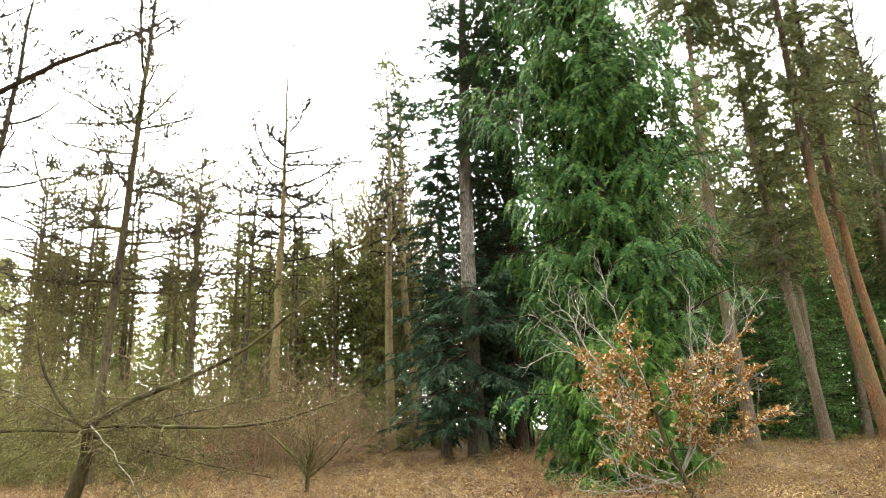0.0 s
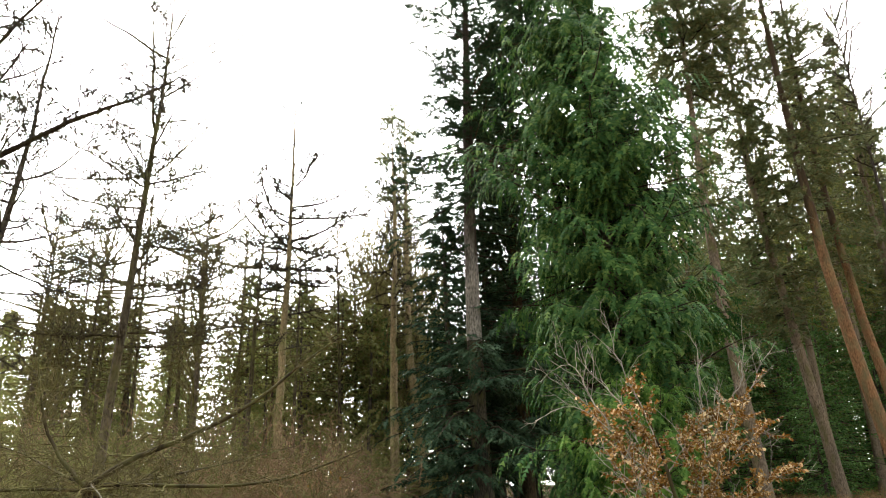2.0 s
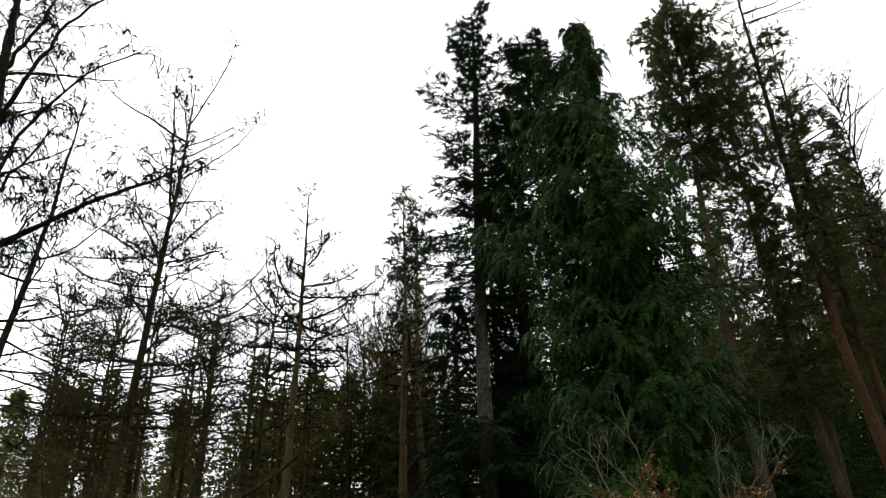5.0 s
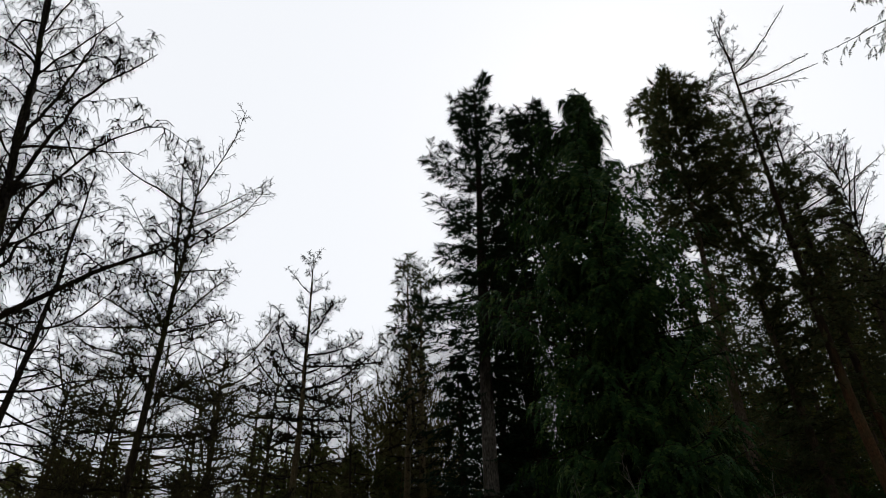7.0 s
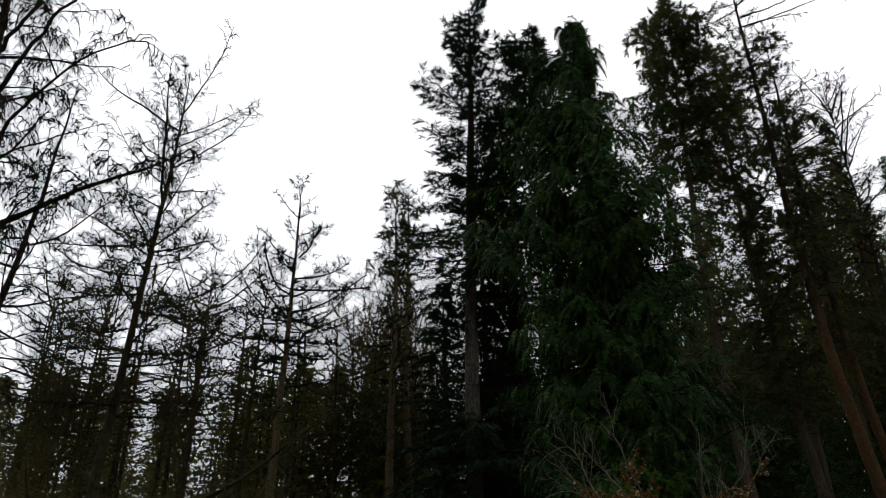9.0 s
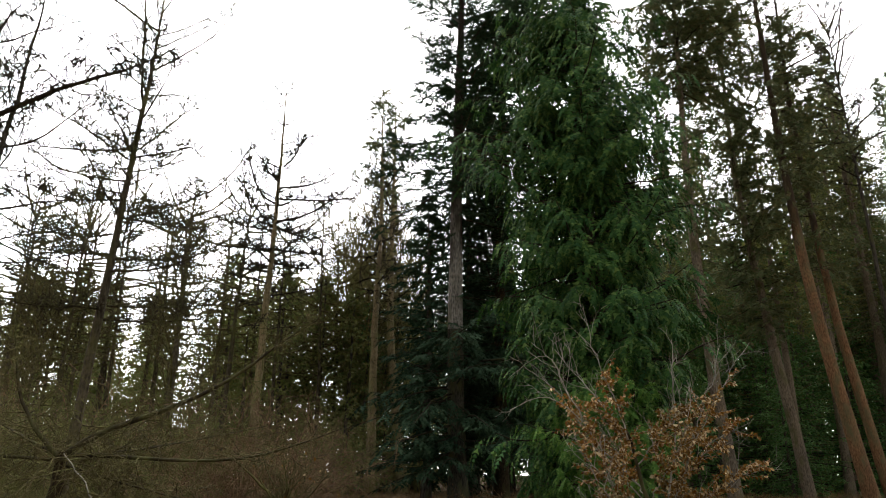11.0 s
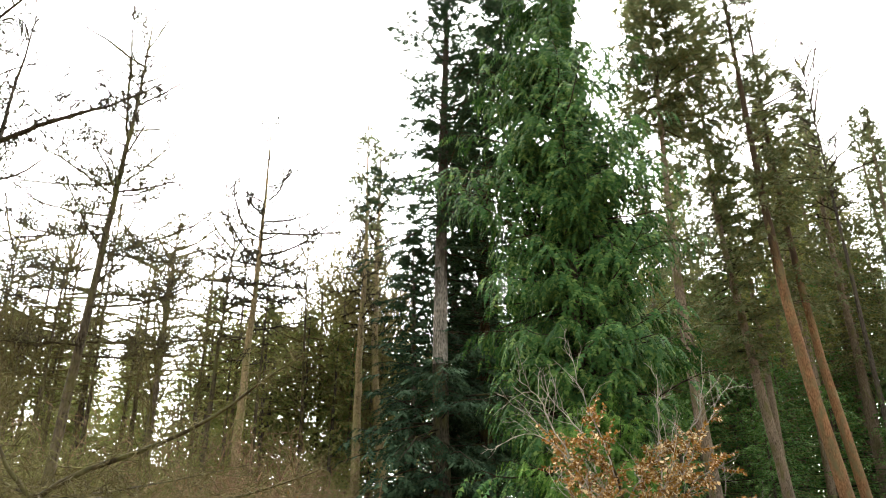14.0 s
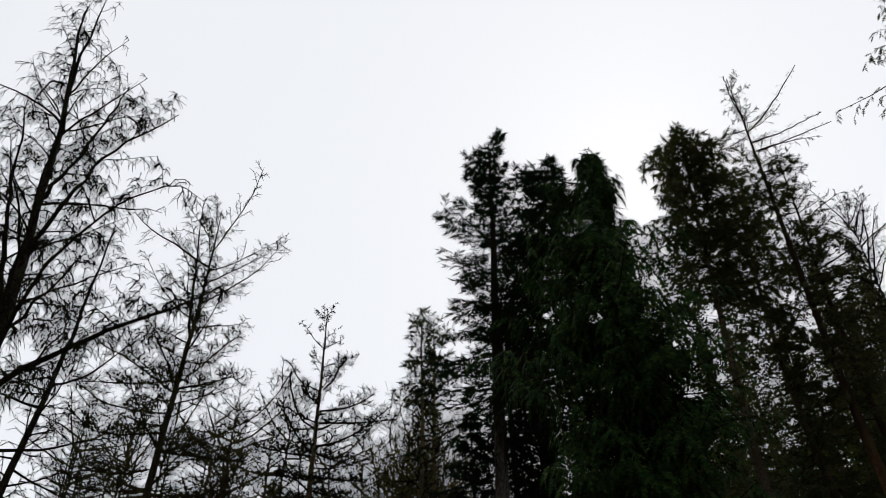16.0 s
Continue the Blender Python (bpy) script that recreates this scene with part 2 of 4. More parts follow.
def along(P, row, u):
    """Points and headings at the fractions u of the lines P[row]."""
    k = P.shape[1] - 1
    f = np.clip(u, 0, 0.999) * k
    i = f.astype(int)
    a, b = P[row, i], P[row, i + 1]
    return a + (b - a) * (f - i)[:, None], unit(b - a)


def sprout(P, each, u0=0.15, u1=1.0, spread=60, flat=0.0):
    """Starts and ways of side shoots; flat = 1 keeps them in the limb's level plane, on alternate sides."""
    n = len(P)
    row = np.repeat(np.arange(n), each)
    u = u0 + (u1 - u0) * (np.tile(np.arange(each), n) + rng.random(n * each)) / each
    p, t = along(P, row, u)
    side = np.cross(t, UP) * np.where(np.arange(n * each) % 2, 1, -1)[:, None]
    loose = np.cross(t, unit(rng.normal(size=t.shape)))
    perp = unit(unit(side) * flat + unit(loose) * (1 - flat))
    a = np.radians(spread + rng.normal(0, 9, len(p)))[:, None]
    return p, t * np.cos(a) + perp * np.sin(a), row, u


def strew(template, pos, way, up, size):
    """Copies of a template (points, faces): its x along way, its z towards up."""
    tv, tf = template
    x = unit(way)
    y = unit(np.cross(up, x))
    z = np.cross(x, y)
    m = np.stack([x, y, z], 1) * np.broadcast_to(np.asarray(size, float), (len(pos),))[:, None, None]
    v = np.einsum("vi,nij->nvj", tv, m) + pos[:, None]
    f = tf[None] + (np.arange(len(pos)) * len(tv))[:, None, None]
    return v.reshape(-1, 3), f.reshape(-1, tf.shape[1])


def spray_template(pairs, width, slim, sag, forward=0.6):
    """A flat twig: leaflets in pairs along a sagging axis of length 1, all joined at the axis."""
    s = np.linspace(0, 1, pairs + 1)
    v = [(x, 0, -sag * x * x) for x in s]
    f = []
    for i in range(pairs):
        w = width * (1 - 0.75 * abs(2 * (i + 0.4) / pairs - 0.7) ** 1.5)
        for sgn in (-1, 1):
            x = s[i] + forward * w
            v.append((x, sgn * w, -sag * x * x - 0.12 * w))
            b = (s[i] + slim / pairs, 0, -sag * (s[i] + slim / pairs) ** 2)
            v.append(b)
            f.append((i, len(v) - 1, len(v) - 2) if sgn > 0 else (i, len(v) - 2, len(v) - 1))
    v.append((1.0 + 0.1, 0.0, -sag * 1.2))
    v.append((1.0, 0.05, -sag))
    f.append((pairs, len(v) - 1, len(v) - 2))
    v.append((s[-2], 0.03, -sag * s[-2] ** 2))
    f.append((pairs - 1, pairs, len(v) - 1))
    return np.array(v, float), np.array(f, int)


SPRAY_TASSEL = spray_template(6, 0.175, 0.95, 0.3, 1.15)
SPRAY_FIR = spray_template(4, 0.22, 0.95, 0.1, 0.8)
SPRAY_PINE = spray_template(4, 0.25, 0.9, 0.05, 1.0)
SPRAY_FAR = spray_template(2, 0.19, 0.7, 0.3, 0.9)
LEAF = (np.array([(0, 0, 0), (0.35, 0.26, 0.05), (0.35, -0.26, 0.05), (0.7, 0.2, -0.02), (0.7, -0.2, -0.02), (1, 0, -0.12), (0.5, 0, -0.04)], float),
        np.array([(0, 6, 1), (0, 2, 6), (1, 6, 3), (2, 4, 6), (3, 6, 5), (4, 5, 6)], int))


def stem(points, n, rough=0.0):
    """n points along a bent line through the given ones, smoothed."""
    p = np.array(points, float)
    d = np.r_[0, np.cumsum(np.linalg.norm(np.diff(p, axis=0), axis=1))]
    s = np.linspace(0, d[-1], n)
    q = np.stack([np.interp(s, d, p[:, i]) for i in range(3)], 1)
    for _ in range(2):
        q[1:-1] = (q[:-2] + 2 * q[1:-1] + q[2:]) / 4
    q[1:-1] += rng.normal(0, rough, (n - 2, 3)) * (1, 1, 0)
    return q


def trunk_chunks(line, r0, r1=0.02, sides=10, flare=0.35, power=0.8):
    s = np.linspace(0, 1, len(line))
    r = r1 + (r0 - r1) * (1 - s) ** power
    z = line[:, 2] - line[0, 2]
    r = r * (1 + flare * np.exp(-z / 0.35))
    v, f = tubes(line[None], r[None], sides)
    return [(v + rng.normal(0, 1, v.shape) * np.repeat(r, sides)[:, None] * 0.03, f)]


def lobes(azimuth, u, seed):
    """Uneven reach round and up a crown, 0.6 to 1.4."""
    return 1 + 0.22 * np.sin(2 * azimuth + 9 * u + seed) + 0.18 * np.sin(3 * azimuth - 23 * u + 2 * seed)


def needle_crown(line, n_limb, u0, u1, reach, rise, bend, n_twig, twig, n_spray, spray, size, hang=0.2, seed=1.0, limb_r=0.03, flat=0.85, turn=None, full=2.2):
    """Limbs round a trunk line with twigs and sprays: (limb chunks, spray chunks). reach(v), v from 0 to 1 up the crown; turn(azimuth, v) scales it."""
    v = (np.arange(n_limb) + rng.random(n_limb)) / n_limb
    row = np.zeros(n_limb, int)
    p, _ = along(line[None], row, u0 + (u1 - u0) * v)
    az = np.arange(n_limb) * 2.39996 + rng.normal(0, 0.9, n_limb)
    length = np.interp(v, *reach) * lobes(az, v, seed) * rng.uniform(0.5, 1.2, n_limb)
    if turn:
        length = length * turn(az, v)
    way = np.stack([np.cos(az), np.sin(az), np.interp(v, *rise) + rng.normal(0, 0.16, n_limb)], 1)
    limbs = grow(p, way, length, 7, bend, 0.09)
    r = np.clip(limb_r * length / 2.5, 0.008, 0.09)[:, None] * np.linspace(1, 0.25, 7)
    wood = [tubes(limbs, r, 4)]
    tp, tw, trow, tu = sprout(limbs, n_twig, 0.12, 1.0, 52, flat)
    tl = twig * length[trow] * (1.05 - 0.6 * tu) * rng.uniform(0.6, 1.2, len(tp))
    twigs = grow(tp, tw, tl, 3, -hang, 0.08)
    wood.append(tubes(twigs, np.broadcast_to(np.linspace(0.008, 0.003, 3), (len(twigs), 3)), 3))
    tips = np.concatenate([limbs[:, [2, 4, 6]], twigs])
    sp, sw, srow, su = sprout(tips, n_spray, 0.08, 1.0, 35, flat * 0.8)
    owner = np.concatenate([length, length[trow]])[srow]
    keep = rng.random(len(sp)) < np.clip(owner / full, 0.12, 1.0)
    sp, sw = sp[keep], sw[keep]
    sw = unit(sw) - UP * hang * rng.uniform(0.3, 1.6, (len(sp), 1))
    up = UP + rng.normal(0, 0.45, sp.shape)
    green = [strew(spray, sp, sw, up, size * rng.uniform(0.6, 1.35, len(sp)))]
    return wood, green


def far_crown(line, n_limb, u0, u1, reach, rise, bend, each, size, hang=0.4, seed=1.0, spray=None):
    """A lighter crown for trees that stay far off: sprays stand straight on the limbs."""
    v = (np.arange(n_limb) + rng.random(n_limb)) / n_limb
    p, _ = along(line[None], np.zeros(n_limb, int), u0 + (u1 - u0) * v)
    az = np.arange(n_limb) * 2.39996 + rng.normal(0, 0.5, n_limb)
    length = np.interp(v, *reach) * lobes(az, v, seed) * rng.uniform(0.5, 1.2, n_limb)
    way = np.stack([np.cos(az), np.sin(az), np.interp(v, *rise)], 1)
    limbs = grow(p, way, length, 4, bend, 0.1)
    wood = [tubes(limbs, np.clip(0.012 * length, 0.006, 0.04)[:, None] * np.linspace(1, 0.3, 4), 3)]
    sp, sw, _, su = sprout(limbs, each, 0.15, 1.0, 48, 0.75)
    sw = unit(sw) - UP * hang * rng.uniform(0.2, 1.6, (len(sp), 1))
    green = [strew(SPRAY_FAR if spray is None else spray, sp, sw, UP + rng.normal(0, 0.5, sp.shape), size * (1.15 - 0.5 * su) * rng.uniform(0.6, 1.3, len(sp)))]
    return wood, green


def bare_crown(line, n_limb, u0, u1, reach, rise, bend, n_twig, twig, n_fine, fine, limb_r=0.03, fine_bend=-0.3, wander=0.1, seed=1.0, twig_r=0.012, fine_r=0.008, turn=None, flat=0.4):
    """Leafless limbs, twigs and fine twigs round a trunk line: chunks."""
    v = (np.arange(n_limb) + rng.random(n_limb)) / n_limb
    p, _ = along(line[None], np.zeros(n_limb, int), u0 + (u1 - u0) * v)
    az = np.arange(n_limb) * 2.39996 + rng.normal(0, 0.5, n_limb)
    length = np.interp(v, *reach) * lobes(az, v, seed) * rng.uniform(0.55, 1.2, n_limb)
    if turn:
        length = length * turn(az, v)
    way = np.stack([np.cos(az), np.sin(az), np.interp(v, *rise)], 1)
    limbs = grow(p, way, length, 9, bend, wander)
    r = np.clip(limb_r * length / 2.5, 0.007, 0.09)[:, None] * np.linspace(1, 0.22, 9)
    out = [tubes(limbs, r, 4)]
    tp, tw, trow, tu = sprout(limbs, n_twig, 0.15, 1.0, 55, flat)
    keep = rng.random(len(tp)) < np.clip(length[trow] / np.percentile(length, 75), 0.2, 1.0)
    tp, tw, trow, tu = tp[keep], tw[keep], trow[keep], tu[keep]
    tl = twig * length[trow] * (1.1 - 0.7 * tu) * rng.uniform(0.5, 1.3, len(tp))
    twigs = grow(tp, tw, tl, 4, bend + fine_bend * 0.5, wander)
    out.append(tubes(twigs, np.broadcast_to(np.linspace(twig_r, twig_r * 0.5, 4), (len(twigs), 4)), 3))
    if n_fine:
        fp, fw, _, _ = sprout(twigs, n_fine, 0.1, 1.0, 50, flat)
        k = 4 if fine_bend < -1 else 2
        f = grow(fp, fw, fine * rng.uniform(0.5, 1.4, len(fp)), k, fine_bend, wander)
        out.append(tubes(f, np.broadcast_to(np.linspace(fine_r, fine_r * 0.6, k), (len(f), k)), 3))
    return out


def heap(x, y):
    """Heaps of flattened bracken, up to about 0.2 m, that fade out behind the trees."""
    h = np.sin(2.9 * x + 1.7 * np.sin(1.3 * y)) * np.sin(3.3 * y + 1.9 * np.sin(1.1 * x)) + 0.6 * np.sin(5.3 * x - 2.1 * y) * np.sin(4.7 * y + 1.3 * x)
    return 0.17 * h * np.clip((38 - np.hypot(x, y)) / 10, 0, 1)


def rise_of(x, y):
    """The height of the ground."""
    x, y = np.asarray(x, float), np.asarray(y, float)
    far = np.clip(y, 18, 78) - 18
    return 0.018 * far + 0.05 * np.sin(0.7 * x + 0.3 * y) * np.cos(0.55 * y - 0.2 * x) + 0.03 * np.sin(1.9 * x - 1.3 * y) + heap(x, y)


def g(x, y):
    return float(rise_of(x, y))


# ---- ground ----
def build_ground():
    r = np.r_[0, np.geomspace(0.6, 3.5, 12), np.linspace(3.8, 36, 150), np.geomspace(38, 3500, 40)]
    a = np.concatenate([np.linspace(0.22 * np.pi, 0.78 * np.pi, 230), np.linspace(0.8 * np.pi, 2.2 * np.pi, 60)])
    x, y = r[:, None] * np.cos(a), r[:, None] * np.sin(a)
    z = rise_of(x, y)
    n = len(a)
    i = np.arange(len(r) - 1)[:, None] * n + np.arange(n)
    j = np.arange(len(r) - 1)[:, None] * n + (np.arange(n) + 1) % n
    ob = new("ground", mesh_of("ground", [(np.stack([x, y, z], -1), np.stack([i, i + n, j + n, j], -1).reshape(-1, 4))], GROUND, True))
    tagged(ob, "woodland floor under flattened brown bracken litter", "ground", kind="structure")


build_ground()


def scatter(n, y0, y1, power=0.8):
    y = y0 + (y1 - y0) * rng.random(n) ** power
    x = (rng.random(n) * 2 - 1) * (0.72 * y + 3)
    broad = 0.5 + 0.5 * np.sin(1.7 * x + 1.1 * np.sin(0.9 * y)) * np.cos(1.3 * y + 0.8 * np.sin(1.1 * x))
    small = 0.5 + 0.5 * np.sin(6.1 * x + 2.1 * np.sin(2.3 * y)) * np.cos(5.3 * y + 1.9 * np.sin(2.7 * x))
    tuft = 0.4 * broad + 0.8 * small ** 1.5
    return x, y, tuft


def ragged_frond(pairs):
    """A dead, curled frond with leaflets of uneven length."""
    s = np.linspace(0, 1, pairs + 1)
    axis = np.stack([s, 0.12 * np.sin(4 * s + rng.random() * 6) * s, -0.45 * s * s + 0.15 * np.sin(5 * s)], 1)
    v, f = [tuple(p) for p in axis], []
    for i in range(pairs):
        for sgn in (-1, 1):
            w = 0.26 * (1 - 0.7 * s[i]) * rng.uniform(0.2, 1.3)
            tip = axis[i] + np.array([w * rng.uniform(-0.1, 0.9), sgn * w, w * rng.uniform(-0.9, 0.25)])
            v += [tuple(tip), tuple(axis[i] + (axis[i + 1] - axis[i]) * rng.uniform(0.15, 0.4))]
            f.append((i, len(v) - 1, len(v) - 2))
        f.append((i, i + 1, len(v) - 1))
    return np.array(v, float), np.array(f, int)


def build_bracken():
    chunks = []
    for k in range(8):
        n = 2500
        x, y, tuft = scatter(n, 3.0, 36)
        pos = np.stack([x, y, rise_of(x, y) + rng.uniform(0.0, 0.10, n) + 0.26 * tuft], 1)
        az = rng.random(n) * 2 * np.pi
        way = np.stack([np.cos(az), np.sin(az), rng.uniform(-0.5, 1.3, n)], 1)
        chunks.append(strew(ragged_frond(6), pos, way, UP + rng.normal(0, 0.8, (n, 3)), rng.uniform(0.15, 0.42, n)))
    # bleached stalks and grass blades that arch over one another
    n = 12500
    x, y, tuft = scatter(n, 5.0, 27, 1.1)
    az = rng.random(n) * 2 * np.pi
    start = np.stack([x, y, rise_of(x, y) + rng.uniform(0.02, 0.12, n) + 0.22 * tuft], 1)
    straw = grow(start, np.stack([np.cos(az), np.sin(az), rng.uniform(0.2, 2.2, n)], 1), rng.uniform(0.12, 0.5, n), 4, -1.9, 0.3)
    pale = [tubes(straw, np.broadcast_to(np.array([0.004, 0.004, 0.003, 0.0015]), (n, 4)) * rng.uniform(0.6, 1.4, (n, 1)), 3)]
    n = 1800
    x, y, tuft = scatter(n, 3.0, 28, 0.8)
    pos = np.stack([x, y, rise_of(x, y) + rng.uniform(0.03, 0.12, n) + 0.22 * tuft], 1)
    chunks.append(strew(LEAF, pos, rng.normal(size=(n, 3)), rng.normal(size=(n, 3)), rng.uniform(0.03, 0.06, n)))
    ob = new("bracken_litter", mesh_of("bracken_litter", chunks, BRACKEN))
    tagged(ob, "dead straw-brown bracken fronds covering the clearing", "bracken", kind="stuff")
    ob = new("dead_grass", mesh_of("dead_grass", pale, STRAW))
    tagged(ob, "bleached pale grass stalks among the bracken", "grass", kind="stuff")


build_bracken()

# ---- trees of the clearing's edge ----
def tree(name, at, label, category="tree", group=""):
    return thing(name, at, label, category, group)


def local(points, at):
    return np.array(points, float) - np.array(at, float)


def cedar_crown(line, n, reach, size, rise, gap_at=9.0, reaching=(), twigs=11, each=4):
    """Limbs that droop and lift again at the tip, with flat fans of twigs hung with broad tassels: (wood chunks, tassel chunks).
    reaching: single long limbs as (height share, azimuth in degrees, length) that stand clear of the rest."""
    v = np.sort(rng.random(n))
    v = np.clip(v + 0.005 * np.sin(v * 88), 0.0, 0.999)
    az = rng.random(n) * 2 * np.pi
    most = np.interp(v, *reach)
    thin = np.clip(np.cos(az) * 1.4, 0, 1) * np.clip(1.5 - np.abs(v - gap_at) / 0.15, 0, 1)
    length = most * rng.uniform(0.42, 1.12, n) * (1 + 0.2 * np.sin(3 * az + 21 * v) + 0.16 * np.sin(2 * az - 47 * v)) * (1 - 0.62 * thin)
    length = length * np.where(v > 0.84, rng.uniform(0.4, 1.2, n), 1.0)
    if len(reaching):
        r = np.array(reaching, float)
        v, az, length = np.r_[v, r[:, 0]], np.r_[az, np.radians(r[:, 1])], np.r_[length, r[:, 2]]
    n = len(v)
    p, _ = along(line[None], np.zeros(n, int), 0.01 + 0.985 * v)
    way = np.stack([np.cos(az), np.sin(az), np.interp(v, *rise) + rng.normal(0, 0.16, n)], 1)
    limbs = grow(p, way, length, 9, -0.75 * rng.uniform(0.5, 1.4, n), 0.09)
    limbs[..., 2] += (0.22 * length)[:, None] * np.linspace(0, 1, 9) ** 3
    wood = [tubes(limbs, np.clip(0.012 * length, 0.008, 0.04)[:, None] * np.linspace(1, 0.25, 9), 4)]
    tp, tw, row, tu = sprout(limbs, twigs, 0.22, 1.0, 46, 0.9)
    fans = grow(tp, tw, length[row] * (0.44 - 0.28 * tu) * rng.uniform(0.6, 1.25, len(tp)), 3, -0.75, 0.08)
    wood.append(tubes(fans, np.broadcast_to(np.linspace(0.008, 0.004, 3), (len(fans), 3)), 3))
    tips = np.concatenate([limbs[:, [2, 5, 8]], limbs[:, [4, 6, 8]], fans])
    sp, sw, _, _ = sprout(tips, each, 0.1, 1.0, 34, 0.9)
    out = unit((sp - line[0]) * (1, 1, 0))
    fall_away = rng.uniform(0.2, 1.15, (len(sp), 1))
    sw = unit(sw) * 0.75 + out * 0.15 - UP * fall_away
    up = out * fall_away + UP * 0.7 + rng.normal(0, 0.28, sp.shape)
    return wood, [strew(SPRAY_TASSEL, sp, sw, up, size * rng.uniform(0.55, 1.5, len(sp)) * np.interp(sp[:, 2] / line[-1, 2], [0.8, 1.0], [1.0, 0.6]))]


def big_cedar():
    at = (3.74, 17.5, g(3.74, 17.5))
    t = tree("red_cedar", at, "tall evergreen cedar with drooping bright green foliage")
    line = stem(local([at, (3.71, 17.5, 5.4), (3.5, 17.5, 11), (3.64, 17.5, 17.7)], at), 16, 0.02)
    part("trunk", trunk_chunks(line, 0.28), BARK_GREY, t, smooth=True)
    reaching = [(0.50, -10, 3.3), (0.54, 20, 3.1), (0.57, -35, 3.0), (0.60, 5, 3.3), (0.635, -20, 3.0), (0.66, 25, 2.9), (0.70, -5, 2.6), (0.735, -30, 2.3), (0.765, 15, 2.0), (0.80, -15, 1.7), (0.84, 10, 1.5)]
    wood, green = cedar_crown(line, 580, ([0, 0.05, 0.12, 0.3, 0.55, 0.72, 0.89, 0.95, 1], [1.5, 2.0, 2.5, 2.85, 3.0, 2.5, 1.45, 0.85, 0.2]), 0.44, ([0, 0.1, 0.5, 0.85, 1], [0.2, 0.2, 0.3, 0.4, 0.5]), 0.76, reaching)
    part("branchwork", wood, TWIG_DARK, t)
    part("foliage", green, LEAF_CEDAR, t)


# stands in for the big cedar's lit low skirt, added as its own bush
def cedar_skirt():
    at = (3.35, 15.3, g(3.35, 15.3))
    t = tree("cedar_skirt", at, "the cedar's low skirt as a separate bush, coloured as if lit")
    line = stem([(0, 0, 0), (0.03, 0, 1.6), (0.1, 0, 3.5)], 10, 0.02)
    part("trunk", trunk_chunks(line, 0.06, 0.012, 8), BARK_GREY, t, smooth=True)
    wood, green = cedar_crown(line, 150, ([0, 0.15, 0.5, 0.8, 1], [1.3, 1.6, 1.6, 1.1, 0.4]), 0.28, ([0, 0.5, 1], [0.15, 0.5, 1.2]), twigs=9, each=5)
    part("branchwork", wood, TWIG_DARK, t)
    part("foliage", green, LEAF_CEDAR_LIT, t)


def big_fir():
    at = (0.18, 28.0, g(0.18, 28))
    t = tree("silver_fir", at, "very tall dark fir with a bare pale mid trunk")
    line = stem(local([at, (0.07, 28, 6.7), (0.15, 28, 11.4), (0.30, 28, 18.1), (0.48, 28, 23.3), (0.51, 28, 28.5)], at), 22, 0.01)
    v, f = trunk_chunks(line, 0.37, 0.04, 12, 0.2, 0.8)[0]
    cut = 12 * int(np.searchsorted(line[:, 2], 6.4))
    low, high = f[f.max(axis=1) < cut + 12], f[f.min(axis=1) >= cut]
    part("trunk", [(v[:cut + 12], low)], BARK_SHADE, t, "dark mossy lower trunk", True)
    part("bare_trunk", [(v[cut:], high - cut)], BARK_FIR_TOP_SHADE, t, "pale smooth upper trunk, crown shade painted on its top", True)
    w1, c1 = needle_crown(line, 148, 0.41, 0.99, ([0, 0.3, 0.6, 0.75, 0.85, 0.93, 1], [2.8, 3.4, 2.7, 1.6, 1.1, 1.2, 0.8]), ([0, 1], [-0.2, 0.5]), 0.12, 11, 0.34, 9, SPRAY_FIR, 0.34, 0.05, 1.0)
    w2, c2 = needle_crown(line, 64, 0.05, 0.25, ([0, 0.5, 1], [2.4, 2.7, 2.2]), ([0, 1], [-0.05, 0.05]), -0.3, 9, 0.42, 7, SPRAY_FIR, 0.42, 0.35, 3.0, turn=lambda a, v: 1 + 0.3 * np.clip(-np.sin(a), 0, 1))
    part("branchwork", w1 + w2, TWIG_DARK, t)
    part("foliage", c1 + c2, LEAF_FIR, t)


def dark_fir():
    at = (2.0, 31.0, g(2.0, 31))
    t = tree("silver_fir", at, "tall dark fir standing close behind the cedar")
    line = stem(local([at, (2.3, 31, 18), (3.5, 31, 26), (3.95, 31, 29.4)], at), 20, 0.01)
    part("trunk", trunk_chunks(line, 0.30, 0.04, 10), BARK_DARK, t, smooth=True)
    w, c = needle_crown(line, 290, 0.1, 0.99, ([0, 0.4, 0.8, 0.93, 1], [3.0, 3.2, 2.5, 1.8, 0.8]), ([0, 1], [-0.2, 0.6]), 0.0, 9, 0.36, 8, SPRAY_FIR, 0.42, 0.15, 4.0)
    part("branchwork", w, TWIG_DARK, t)
    part("foliage", c, LEAF_FIR, t)


def young_fir(x, y, height, radius, label, leaf, seed, n=110, low=0.03, each=16, size=0.6):
    at = (x, y, g(x, y))
    t = tree("young_fir", at, label)
    line = stem([(0, 0, 0), (0.1, 0, height * 0.5), (0, 0.05, height)], 12, 0.02)
    part("trunk", trunk_chunks(line, 0.02 * height * 0.6 + 0.03, 0.015, 8), BARK_GREY, t, smooth=True)
    w, c = far_crown(line, n, low, 0.99, ([0, 0.25, 0.7, 1], [radius, radius * 1.05, radius * 0.75, 0.25]), ([0, 1], [-0.1, 0.4]), -0.3, each, size, 0.4, seed, SPRAY_FIR if leaf is LEAF_FIR else None)
    part("branchwork", w, TWIG_DARK, t)
    part("foliage", c, leaf, t)
    return t


